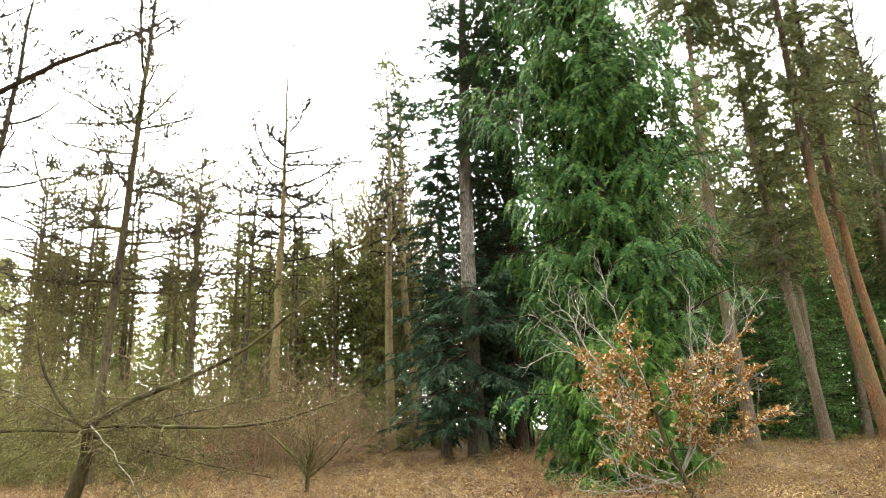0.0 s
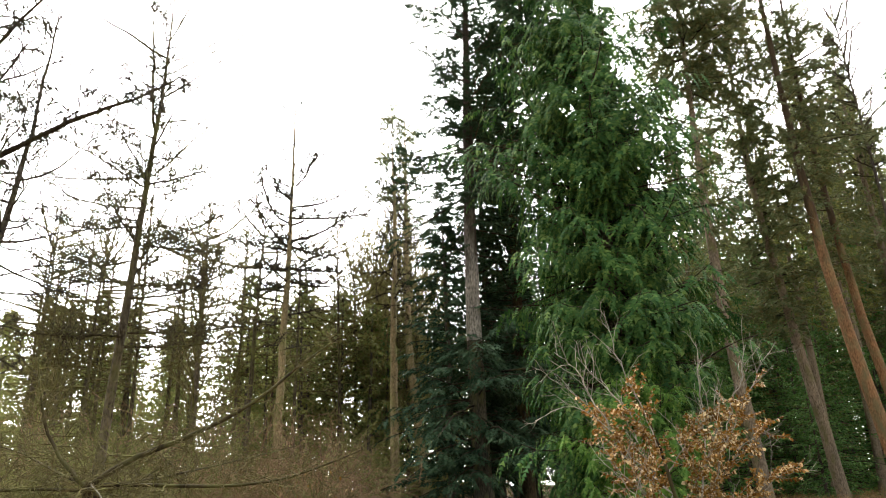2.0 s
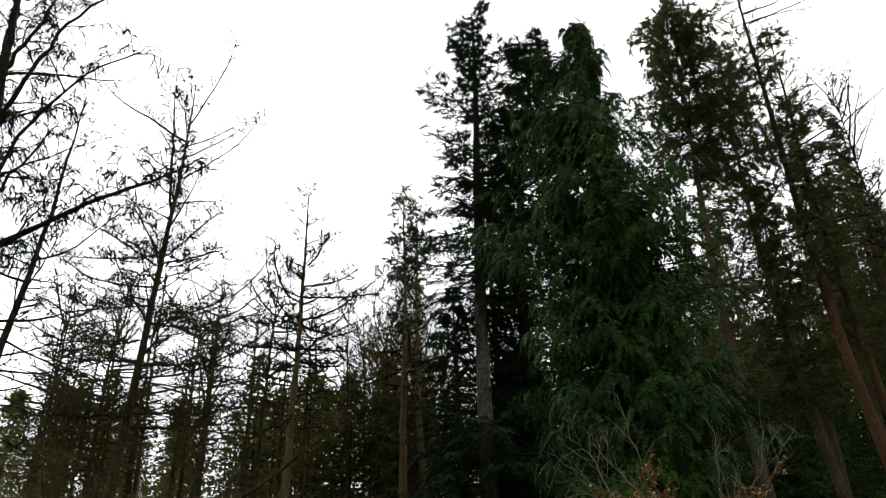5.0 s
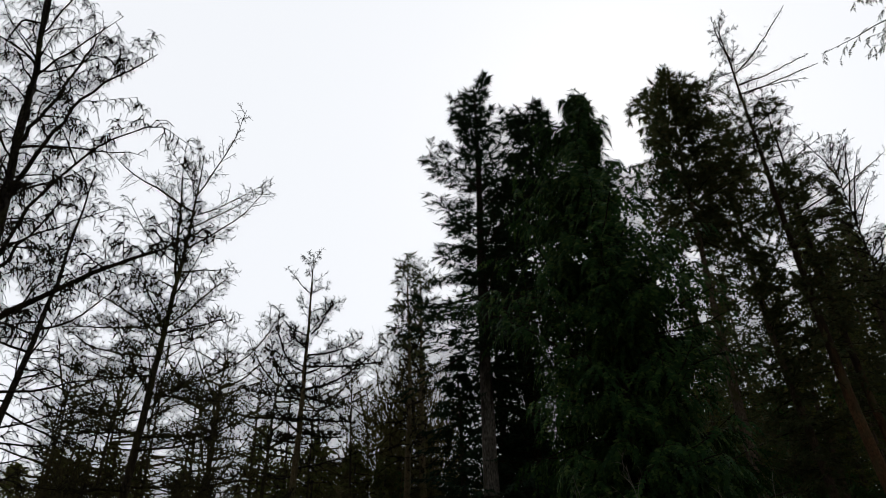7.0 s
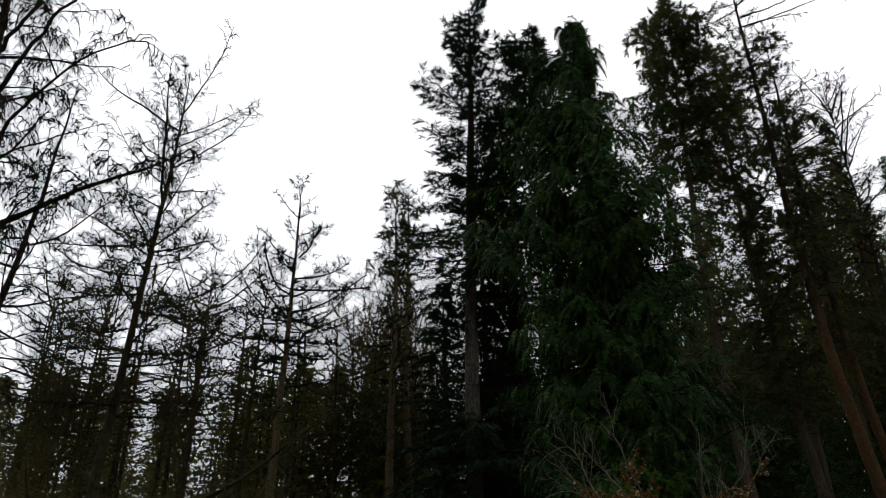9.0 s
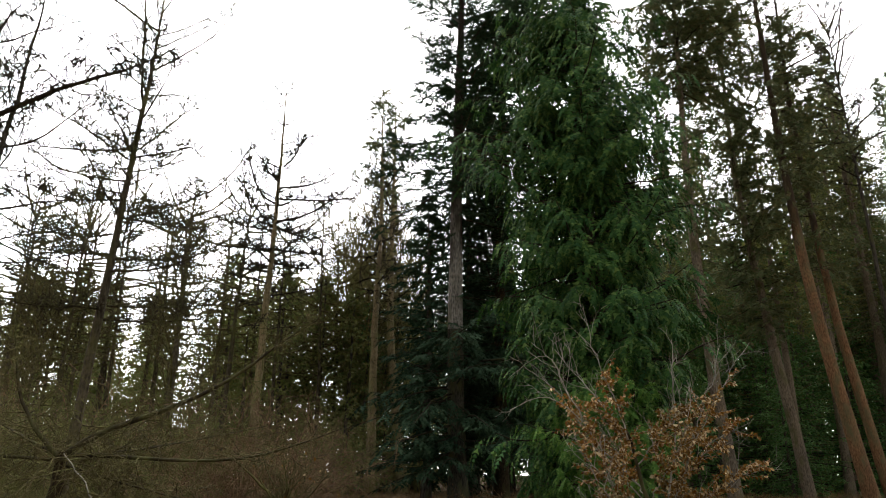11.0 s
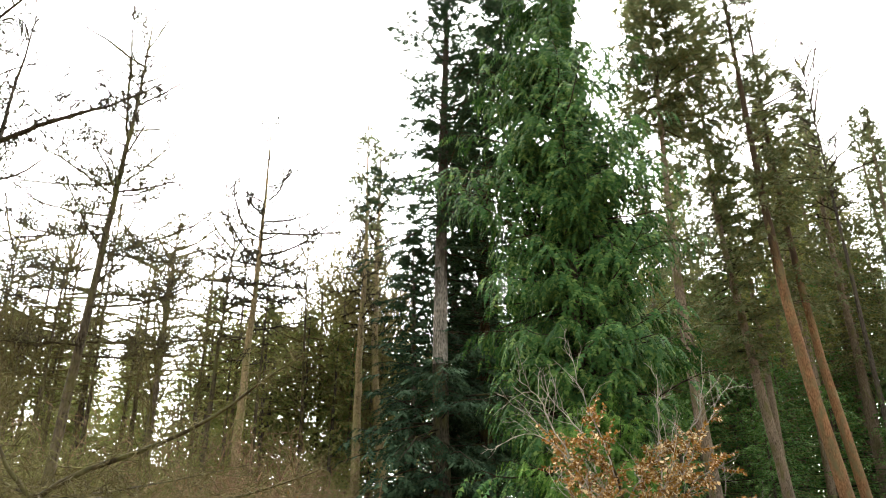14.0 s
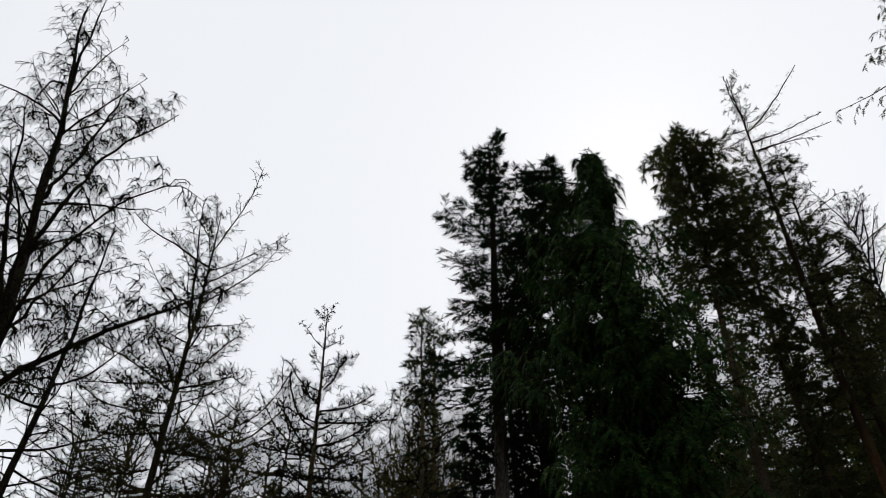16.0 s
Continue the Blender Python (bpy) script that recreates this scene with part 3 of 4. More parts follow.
def pole_conifer(name, label, pts, r0, mat, crowns, leaf=None, stubs=30, seed=1.0, size=0.36, top=None):
    """A tall clear trunk with dead stubs below and one or more crown stretches: (n, u0, u1, reach, twigs, sprays)."""
    at = (pts[0][0], pts[0][1], g(*pts[0][:2]))
    t = tree(name, at, label)
    line = stem(local([at] + list(pts[1:]), at), 20, 0.015)
    part("trunk", trunk_chunks(line, r0, 0.02, 12, 0.12, 0.95), mat, t, smooth=True)
    wood = bare_crown(line, stubs, 0.22, 0.75, ([0, 1], [0.8, 1.8]), ([0, 1], [-0.1, 0.1]), -0.2, 4, 0.35, 0, 0.2, 0.03, seed=seed)
    if top:
        n, u0, u1, reach, lean = top
        wood += bare_crown(line, n, u0, u1, reach, ([0, 1], [0.05, 0.8]), 0.2, 12, 0.26, 4, 0.14, 0.045, -0.6, 0.1, seed + 1, 0.02, 0.014, turn=lambda a, v: 1 + 0.5 * lean * np.cos(a))
    green = []
    for n, u0, u1, reach, twigs, sprays in crowns:
        w, c = needle_crown(line, n, u0, u1, reach, ([0, 1], [-0.05, 0.4]), -0.1, twigs, 0.36, sprays, SPRAY_PINE, size, 0.15, seed, flat=0.6, turn=lambda a, v: 1 - 0.3 * np.clip(-np.sin(a), 0, 1))
        wood += w
        green += c
    part("branchwork", wood, TWIG_DARK, t)
    if green:
        part("foliage", green, leaf, t)
    return t


def edge_pines():
    pole_conifer("pine", "tall conifer with a pale straight trunk and olive crown", [(11.4, 30, 0), (10.87, 30, 8.25), (10.92, 30, 15), (11.17, 30, 22), (11.4, 30, 27.7), (11.46, 30, 30.6)], 0.29, BARK_PALE,
                 [(150, 0.62, 0.995, ([0, 0.5, 0.8, 1], [2.6, 3.2, 2.1, 0.3]), 9, 7), (44, 0.30, 0.64, ([0, 1], [1.2, 2.2]), 7, 5)], LEAF_PINE, 40, 1.3, 0.46)
    pole_conifer("pine", "tall conifer with a brown trunk and dense olive crown", [(15.83, 33, 0), (15.03, 33, 8.6), (14.52, 33, 13.9), (14.4, 33, 19.7), (14.7, 33, 25), (14.95, 33, 30)], 0.27, BARK_PALE,
                 [(220, 0.26, 0.98, ([0, 0.3, 0.8, 1], [2.0, 2.6, 2.3, 0.8]), 8, 6)], LEAF_PINE, 30, 2.3, 0.46)
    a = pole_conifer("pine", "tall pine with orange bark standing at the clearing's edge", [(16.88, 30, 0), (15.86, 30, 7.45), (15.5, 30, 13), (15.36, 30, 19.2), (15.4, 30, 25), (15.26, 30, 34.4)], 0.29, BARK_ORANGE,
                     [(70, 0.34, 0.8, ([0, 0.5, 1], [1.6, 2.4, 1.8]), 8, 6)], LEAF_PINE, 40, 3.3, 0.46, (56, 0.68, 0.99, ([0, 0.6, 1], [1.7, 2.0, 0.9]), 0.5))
    # dead limbs of its thin top, as (x, z) along each
    for i, arm in enumerate(([(15.44, 29.11), (17.22, 29.71), (19.83, 31.10)], [(15.56, 28.32), (17.74, 29.31), (20.13, 30.30)], [(15.49, 29.98), (17.21, 31.85), (18.43, 33.62), (19.57, 35.23)], [(15.49, 30.88), (15.10, 32.54), (15.14, 34.73)])):
        l = stem(np.array([(x, 30, z) for x, z in arm]) - np.array(a.location), 12, 0.03)
        limb = part("limb", trunk_chunks(l, 0.05, 0.02, 6, 0.0), TWIG_DARK, a, "bare dead limb", True)
        part("branchwork", bare_crown(l, 26, 0.1, 0.99, ([0, 1], [0.45, 0.3]), ([0, 1], [0.0, 0.3]), -0.1, 4, 0.4, 0, 0.1, 0.04, 0.0, 0.15, i + 1.0, 0.014, 0.01), TWIG_DARK, limb)
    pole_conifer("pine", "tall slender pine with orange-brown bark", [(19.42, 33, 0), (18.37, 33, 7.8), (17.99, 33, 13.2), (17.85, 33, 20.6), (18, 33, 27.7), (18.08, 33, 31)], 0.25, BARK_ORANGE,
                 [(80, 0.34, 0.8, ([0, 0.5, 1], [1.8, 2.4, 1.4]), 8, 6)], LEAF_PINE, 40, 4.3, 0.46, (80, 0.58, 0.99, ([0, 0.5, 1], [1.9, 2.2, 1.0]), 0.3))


def pole_group():
    pole_conifer("larch", "slim bare larch with a tan trunk", [(-4.11, 36, 0), (-4.15, 36, 8.2), (-3.94, 36, 14.5), (-4.1, 36, 23)], 0.26, BARK_TAN, [(38, 0.72, 0.995, ([0, 1], [1.7, 0.9]), 8, 6)], LEAF_PINE, 80, 5.0, 0.40, (50, 0.45, 0.95, ([0, 0.5, 1], [2.2, 2.4, 1.0]), 0.0))
    pole_conifer("larch", "slim leaning conifer with a pinkish tan trunk", [(-2.91, 42, 0), (-3.92, 42, 9.7), (-3.89, 42, 16.6), (-3.85, 42, 26)], 0.32, BARK_TAN, [(34, 0.70, 0.995, ([0, 1], [1.7, 0.9]), 8, 6)], LEAF_PINE, 80, 6.0, 0.40, (50, 0.4, 0.95, ([0, 0.5, 1], [2.2, 2.4, 1.0]), 0.0))


def bare_larch(name, label, pts, r0, mat, n, reach, twigs, fines, seed, turn=None, u0=0.15, tr=0.011, fr=0.008, lr=0.03, arms=(), arm_r=0.045, limb_mat=TWIG_DARK, rise=(-0.1, 0.1, 0.7)):
    at = (pts[0][0], pts[0][1], g(*pts[0][:2]))
    t = tree(name, at, label)
    line = stem(local([at] + list(pts[1:]), at), 20, 0.02)
    part("trunk", trunk_chunks(line, r0, 0.012, 10, 0.3, 0.85), mat, t, smooth=True)
    for i, arm in enumerate(arms):
        away = (0.5, -0.4, 0.2, -0.6)[i % 4]
        far = [1 + away * k / pts[0][1] for k in range(len(arm))]
        l = stem(local([(x * f, pts[0][1] * f, 1.38 + (z - 1.38) * f) for f, (x, z) in zip(far, arm)], at), 14, 0.02)
        limb = part("limb", trunk_chunks(l, arm_r, arm_r * 0.45, 6, 0.0), limb_mat, t, smooth=True)
        twigs_of = bare_crown(l, 28, 0.1, 0.99, ([0, 0.6, 1], [0.55, 0.7, 0.45]), ([0, 1], [0.1, 0.4]), 0.0, 6, 0.5, 3, 0.22, 0.03, 0.3, 0.2, i + 1.0, tr * 0.9, fr * 0.9)
        part("branchwork", twigs_of, limb_mat, limb)
    wood = bare_crown(line, n, u0, 0.99, reach, ([0, 0.5, 1], rise), 0.35, twigs, 0.26, fines, 0.17, lr, -0.3, 0.1, seed, tr, fr, turn=turn)
    part("branchwork", wood, limb_mat, t)
    return t


# the long limbs of the two nearer larches, as (x, z) along each
ARMS_A_EAST = [[(-10.06, 11.25), (-9.60, 11.59), (-8.87, 12.38), (-8.37, 12.80)], [(-10.10, 10.97), (-9.13, 11.15), (-8.15, 11.37)], [(-10.23, 8.90), (-9.06, 9.18), (-7.98, 9.58), (-7.07, 10.12), (-6.65, 10.95), (-6.44, 11.36)], [(-10.25, 7.22), (-8.83, 7.26), (-7.69, 7.71), (-6.79, 8.22), (-6.22, 8.66)], [(-10.15, 8.92), (-9.11, 8.75), (-7.57, 8.53)], [(-10.20, 7.61), (-9.02, 7.56), (-7.93, 7.66)], [(-10.24, 6.15), (-8.57, 6.09), (-6.75, 6.20)], [(-10.28, 5.73), (-8.87, 5.67), (-7.39, 5.74)], [(-10.23, 7.94), (-9.78, 8.54), (-9.42, 8.99), (-9.30, 9.53)]]
ARMS_A_WEST = [[(-10.17, 11.16), (-10.79, 12.20), (-11.41, 13.21)], [(-10.27, 10.92), (-11.26, 11.63), (-12.39, 12.40), (-13.04, 12.71)], [(-10.37, 9.08), (-10.93, 9.96), (-11.43, 10.70), (-11.87, 11.64)], [(-10.29, 10.18), (-11.48, 10.33), (-12.73, 10.74), (-13.50, 11.37)], [(-10.34, 9.55), (-11.40, 9.52), (-12.45, 9.69), (-13.35, 10.12)], [(-10.42, 7.77), (-11.57, 7.79), (-12.60, 7.97), (-13.29, 8.10)], [(-10.35, 6.03), (-11.24, 6.16), (-12.23, 6.15), (-13.08, 6.29)], [(-10.25, 11.29), (-11.57, 11.24), (-12.63, 11.36), (-13.68, 11.44)], [(-10.41, 8.42), (-11.28, 8.30), (-12.32, 8.49), (-13.49, 8.39)]]
ARMS_B_WEST = [[(-8.75, 14.18), (-9.52, 14.62), (-10.07, 15.80), (-10.37, 16.85), (-10.27, 17.60)], [(-8.72, 12.86), (-9.47, 13.61), (-10.21, 14.77), (-10.81, 15.66)], [(-8.75, 12.80), (-9.98, 12.98), (-11.64, 13.45)], [(-8.68, 11.81), (-9.65, 11.81), (-10.42, 12.13)], [(-8.70, 11.05), (-9.33, 10.83), (-10.19, 10.78)], [(-8.67, 15.35), (-9.16, 15.80), (-9.61, 16.54)]]
ARMS_B_EAST = [[(-8.57, 15.06), (-7.61, 15.08), (-6.79, 15.31), (-5.92, 15.81)], [(-8.63, 13.29), (-7.55, 13.42), (-6.34, 14.11), (-5.07, 15.15)], [(-8.62, 12.97), (-7.79, 12.59), (-6.77, 12.28)], [(-8.62, 11.81), (-7.48, 11.66), (-6.07, 11.51)], [(-8.54, 16.18), (-8.08, 16.62), (-7.70, 17.55), (-7.29, 17.91)], [(-8.60, 14.44), (-6.76, 14.35), (-4.78, 14.48)], [(-8.65, 11.19), (-7.72, 10.90), (-6.64, 10.81)]]


def larches():
    bare_larch("larch", "bare larch with a mossy leaning trunk and long limbs", [(-10.76, 20, 0), (-10.4, 20, 6.07), (-10.29, 20, 8.9), (-10.12, 20, 11.5), (-9.95, 20, 14.5), (-9.90, 20, 18.3)], 0.17, BARK_LARCH,
               52, ([0, 0.3, 0.7, 1], [2.6, 3.6, 3.0, 0.9]), 16, 6, 1.0, u0=0.5, tr=0.015, fr=0.011, lr=0.028, arms=ARMS_A_EAST + ARMS_A_WEST, arm_r=0.034, rise=(0.2, 0.5, 0.9), limb_mat=TWIG_LIMB)
    bare_larch("larch", "bare larch with a tan trunk and upswept limbs", [(-9.04, 32, 0), (-8.9, 32, 7.5), (-8.7, 32, 13.6), (-8.7, 32, 21)], 0.24, BARK_TAN, 40, ([0, 0.3, 0.7, 1], [2.6, 3.0, 2.6, 0.8]), 14, 5, 2.0, u0=0.36, tr=0.020, fr=0.014, lr=0.042, arms=ARMS_B_WEST + ARMS_B_EAST, arm_r=0.055, rise=(0.0, 0.4, 1.2))
    bare_larch("larch", "slender bare larch beside the birch", [(-12.9, 17, 0), (-12.68, 17, 7), (-12.17, 17, 10.6), (-11.9, 17, 15.5)], 0.15, BARK_GREY, 60, ([0, 0.4, 1], [2.8, 2.6, 0.6]), 12, 5, 3.0, u0=0.3, tr=0.014, fr=0.010)
    bare_larch("larch", "tall bare larch standing behind the orange pines", [(25.27, 40, 0), (25.07, 40, 15), (24.97, 40, 32.5)], 0.17, BARK_GREY, 70, ([0, 0.4, 0.8, 1], [2.5, 3.8, 3.2, 1.0]), 14, 5, 7.0, u0=0.55, tr=0.022, fr=0.016, lr=0.04, rise=(0.4, 0.9, 1.6))
    slim = bare_larch("larch", "thin bare larch pole in the plantation", [(-22.3, 38, 0), (-22.2, 38, 9), (-22.1, 38, 19.0)], 0.13, BARK_LARCH, 56, ([0, 0.4, 0.8, 1], [2.4, 2.7, 2.2, 0.9]), 10, 2, 5.0, u0=0.34, tr=0.018, fr=0.011, lr=0.04, limb_mat=TWIG_MOSS)
    wide = bare_larch("larch", "bare larch with a broad upswept crown in the plantation", [(-14.6, 36, 0), (-14.4, 36, 9), (-14.5, 36, 17.4)], 0.16, BARK_LARCH, 58, ([0, 0.4, 0.75, 1], [2.8, 3.4, 3.2, 1.6]), 11, 2, 6.0, u0=0.42, tr=0.019, fr=0.011, lr=0.044, limb_mat=TWIG_MOSS)
    for proto, rows in ((slim, ((-20.8, 38, 1.0), (-18.3, 37, 1.02), (-15.9, 39, 1.08), (-13.7, 40, 0.95), (-25.5, 41, 1.0), (-28, 43, 1.05), (-19.2, 34, 0.92), (-20.6, 33, 0.85), (-23, 36, 0.95), (-9.8, 38, 0.9), (-7.6, 40, 0.95), (-11.8, 41, 1.0), (-19.6, 44, 1.12), (-14.8, 44, 1.12))),
                        (wide, ((-12.1, 37, 1.06), (-20.4, 36, 0.95), (-17.4, 41, 1.08), (-23.2, 42, 1.1), (-22.2, 34, 0.98), (-19.8, 39, 1.05), (-11, 45, 1.12), (-7.4, 44, 1.0)))):
        tagged(proto, group="plantation larches")
        for x, y, s in rows:
            copy_thing(proto, pose(x, y, g(x, y), rng.normal(0, 0.8), rng.normal(0, 0.8), rng.uniform(0, 360)) @ Matrix.Scale(s, 4))


def birch():
    at = (-11.2, 13.6, g(-11.2, 13.6))
    t = tree("birch", at, "tall bare birch with several stems and hanging twigs")
    lines = [stem(local(p, at), 16, 0.03) for p in (
        [at, (-11.5, 13.8, 4), (-11.75, 14, 7.5), (-12.1, 14, 13), (-12.7, 14, 17.6), (-13.5, 14, 23)],
        [(-11.75, 14, 7.3), (-12.2, 14, 12.6), (-12.5, 14, 16.6), (-13.0, 14, 19.5), (-12.9, 14, 23.5)],
        [(-12.2, 14, 12), (-10.65, 13.7, 15.3), (-8.6, 13.5, 16.6)],
        [(-12.3, 14, 14), (-11.6, 14.3, 16.6), (-11.2, 14.5, 19.2)],
        [(-11.85, 14, 8.5), (-10.9, 13.2, 11.0), (-9.2, 12.6, 12.4), (-7.6, 12.4, 12.9)],
        [(-11.75, 14, 7.3), (-10.8, 13, 8.05), (-8.6, 13, 9.15), (-7.16, 13, 9.7), (-6.43, 13.2, 10.1), (-6.1, 13.3, 10.5)],
        [(-12.0, 14, 10), (-13.4, 14.3, 14), (-14.6, 14.5, 19)])]
    radii = (0.2, 0.13, 0.07, 0.06, 0.06, 0.09, 0.08)
    part("trunk", trunk_chunks(lines[0], radii[0], 0.02, 10), BARK_GREY, t, smooth=True)
    for i, (l, r) in enumerate(zip(lines, radii)):
        limb = part("limb", trunk_chunks(l, r, 0.012, 7, 0.0), TWIG_DARK, t, smooth=True) if i else t
        wood = bare_crown(l, (48, 44, 24, 22, 26, 34, 30)[i], 0.3 if i == 0 else 0.08, 0.99, ([0, 0.5, 1], [2.6, 2.4, 1.0] if i < 2 else [1.5, 1.4, 1.1]), ([0, 1], [0.6, 1.1]), -0.35, 10, 0.34, 5, 0.26, 0.036, -1.6, 0.16, i + 1.0, 0.014 if i < 2 else 0.016, 0.009 if i < 2 else 0.010)
        part("branchwork", wood, TWIG_DARK, limb)


def bent_tree():
    at = (-5.39, 9.3, g(-5.39, 9.3) - 0.02)
    t = tree("bent_larch", at, "low bent tree with long mossy arching limbs")
    line = stem(local([at, (-5.11, 9.3, 0.93), (-4.97, 9.3, 1.36), (-5.0, 9.3, 1.66)], at), 10, 0.008)
    part("trunk", trunk_chunks(line, 0.105, 0.06, 12, 0.12, 0.6), BARK_DARK, t, smooth=True)
    for i, (pts, r) in enumerate((
            ([(-5.02, 9.3, 1.6), (-4.79, 9.3, 1.83), (-4.14, 9.25, 2.05), (-3.33, 9.2, 2.31), (-2.6, 9.2, 2.76), (-2.16, 9.2, 3.18), (-1.78, 9.2, 3.38)], 0.044),
            ([(-5.0, 9.3, 1.63), (-4.25, 9.4, 1.61), (-3.51, 9.5, 1.55), (-2.77, 9.5, 1.56), (-2.25, 9.5, 1.67), (-1.5, 9.5, 1.95)], 0.03),
            ([(-5.03, 9.3, 1.58), (-5.47, 9.3, 1.95), (-5.8, 9.3, 2.55), (-5.96, 9.3, 3.4)], 0.034),
            ([(-5.0, 9.3, 1.65), (-4.55, 8.7, 1.5), (-4.1, 8.6, 1.0), (-3.7, 8.6, 0.3)], 0.009),
            ([(-5.0, 9.3, 1.55), (-5.6, 9.0, 1.62), (-6.6, 8.8, 1.55), (-7.6, 8.6, 1.7)], 0.026),
            ([(-5.0, 9.3, 1.6), (-5.7, 9.8, 1.8), (-6.8, 10.4, 2.2), (-8, 11, 2.4)], 0.022),
            ([(-5.0, 9.3, 1.6), (-4.6, 10.2, 1.7), (-4.0, 11.2, 1.9), (-3.2, 12.4, 2.2)], 0.022),
            ([(-5.0, 9.3, 1.5), (-4.4, 9.6, 1.3), (-3.6, 10, 1.05), (-2.9, 10.4, 0.85)], 0.018))):
        l = stem(local(pts, at), 12, 0.012)
        limb = part("limb", trunk_chunks(l, r, 0.007, 6, 0.0, 0.9), TWIG_PALE if i == 3 else TWIG_LIMB, t, smooth=True)
        twig = bare_crown(l, 36 if i < 3 else 28, 0.08, 0.99, ([0, 0.5, 1], [0.9, 0.8, 0.3]), ([0, 1], [0.0, 0.3]), -0.15, 8, 0.42, 3, 0.14, 0.02, -0.3, 0.2, i + 1.0, 0.006, 0.004)
        part("branchwork", twig, TWIG_MOSS, limb)


def beech_sapling():
    at = (3.49, 11.9, g(3.49, 11.9) - 0.02)
    t = tree("young_beech", at, "young beech with coppery dead leaves and pale bare tips")
    line = stem(local([at, (3.44, 11.9, 0.29), (3.25, 11.9, 0.74), (3.06, 11.9, 1.29), (2.96, 11.9, 1.76), (2.85, 11.9, 2.33)], at), 14, 0.01)
    part("trunk", trunk_chunks(line, 0.05, 0.012, 9, 0.3), TWIG_LIMB, t, smooth=True)
    arms, leafy = [], []
    # points of each limb and the stretch of it that holds its dead leaves
    for pts, u0, u1 in (([(2.96, 11.9, 1.76), (2.76, 11.8, 2.43), (2.59, 11.8, 2.91), (2.41, 11.8, 3.41), (2.28, 11.8, 4.2)], 0.0, 0.5),
                        ([(3.32, 11.9, 0.6), (3.69, 11.9, 1.2), (3.97, 12.0, 1.85), (4.35, 12.0, 2.42), (4.69, 12.0, 3.0), (5.18, 12.1, 3.59)], 0.12, 0.72),
                        ([(3.32, 11.9, 0.65), (3.56, 11.8, 1.38), (3.66, 11.8, 2.13), (3.7, 11.8, 2.91), (3.74, 11.8, 3.6)], 0.1, 0.32),
                        ([(3.2, 11.9, 0.88), (2.7, 11.8, 1.39), (2.26, 11.7, 2.05), (1.94, 11.6, 2.43), (1.51, 11.6, 2.68), (0.94, 11.5, 2.39)], 0.15, 0.6),
                        ([(3.07, 11.9, 1.2), (2.53, 12.0, 1.76), (2.08, 12.1, 2.34), (1.71, 12.2, 2.92), (1.28, 12.2, 3.17)], 0.1, 0.62),
                        ([(3.28, 11.9, 0.65), (2.78, 11.5, 1.02), (2.33, 11.3, 1.39), (1.96, 11.2, 1.77)], 0.2, 0.85),
                        ([(3.22, 11.9, 0.56), (2.66, 11.4, 0.47), (2.19, 11.2, 0.42), (1.72, 11.1, 0.45)], 0.2, 0.45),
                        ([(3.37, 11.9, 0.56), (3.91, 11.6, 1.01), (4.31, 11.5, 1.28), (4.76, 11.5, 1.51)], 0.25, 1.0),
                        ([(3.33, 11.9, 0.69), (3.85, 11.8, 1.47), (4.22, 11.7, 1.94), (4.66, 11.7, 2.13)], 0.2, 1.0),
                        ([(2.96, 11.9, 1.76), (2.57, 12.1, 2.53), (2.11, 12.2, 3.11), (1.83, 12.3, 3.51)], 0.05, 0.4),
                        ([(3.15, 11.9, 0.97), (3.25, 11.2, 1.4), (3.4, 10.8, 1.8), (3.5, 10.6, 2.1)], 0.3, 1.0),
                        ([(3.1, 11.9, 1.1), (2.9, 12.5, 1.6), (2.8, 12.9, 2.2)], 0.2, 0.8),
                        ([(3.0, 11.9, 1.5), (3.3, 11.8, 1.9), (3.5, 11.7, 2.2), (3.9, 11.7, 2.5)], 0.2, 0.9),
                        ([(3.97, 12.0, 1.85), (4.3, 12.2, 2.6), (4.6, 12.3, 3.1), (4.75, 12.3, 3.6)], 0.0, 0.35),
                        ([(3.3, 11.9, 0.4), (2.8, 11.3, 0.55), (2.3, 11.0, 0.75), (1.9, 10.9, 1.05)], 0.8, 0.85),
                        ([(3.25, 11.9, 0.5), (2.7, 11.2, 0.4), (2.3, 10.9, 0.5), (2.0, 10.8, 0.8)], 0.3, 0.4),
                        ([(3.2, 11.9, 0.6), (2.75, 11.4, 0.75), (2.35, 11.1, 1.1), (2.1, 11.0, 1.5)], 0.6, 0.7),
                        ([(2.26, 11.7, 2.05), (1.9, 11.6, 2.7), (1.7, 11.6, 3.2), (1.35, 11.6, 3.5)], 0.0, 0.2)):
        l = stem(local(pts, at), 18, 0.02)
        arms.append(l)
        leafy.append((u0, u1))
        thick = 0.021 if pts[-1] == (3.74, 11.8, 3.6) else 0.012
        part("limb", trunk_chunks(l, thick, 0.004, 6, 0.0), TWIG_PALE, t, smooth=True)
    arms, leafy = np.array(arms), np.array(leafy)
    # bare side twigs, longest towards the tips
    tp, tw, row, tu = sprout(arms, 9, 0.3, 0.98, 36, 0.4)
    twigs = grow(tp, tw + UP * 0.2, rng.uniform(0.25, 0.85, len(tp)), 7, 0.15, 0.16)
    fp, fw, _, _ = sprout(twigs, 4, 0.2, 0.95, 42, 0.5)
    fine = grow(fp, fw, rng.uniform(0.06, 0.28, len(fp)), 4, 0.1, 0.15)
    # short leafy shoots
    sp, sw, row, su = sprout(arms, 60, 0.0, 1.0, 50, 0.6)
    lo, hi = leafy[row].T
    keep = (su > lo) & (su < hi + rng.normal(0, 0.05, len(su))) & (np.sin(31 * su + 2.3 * row) > -0.55)
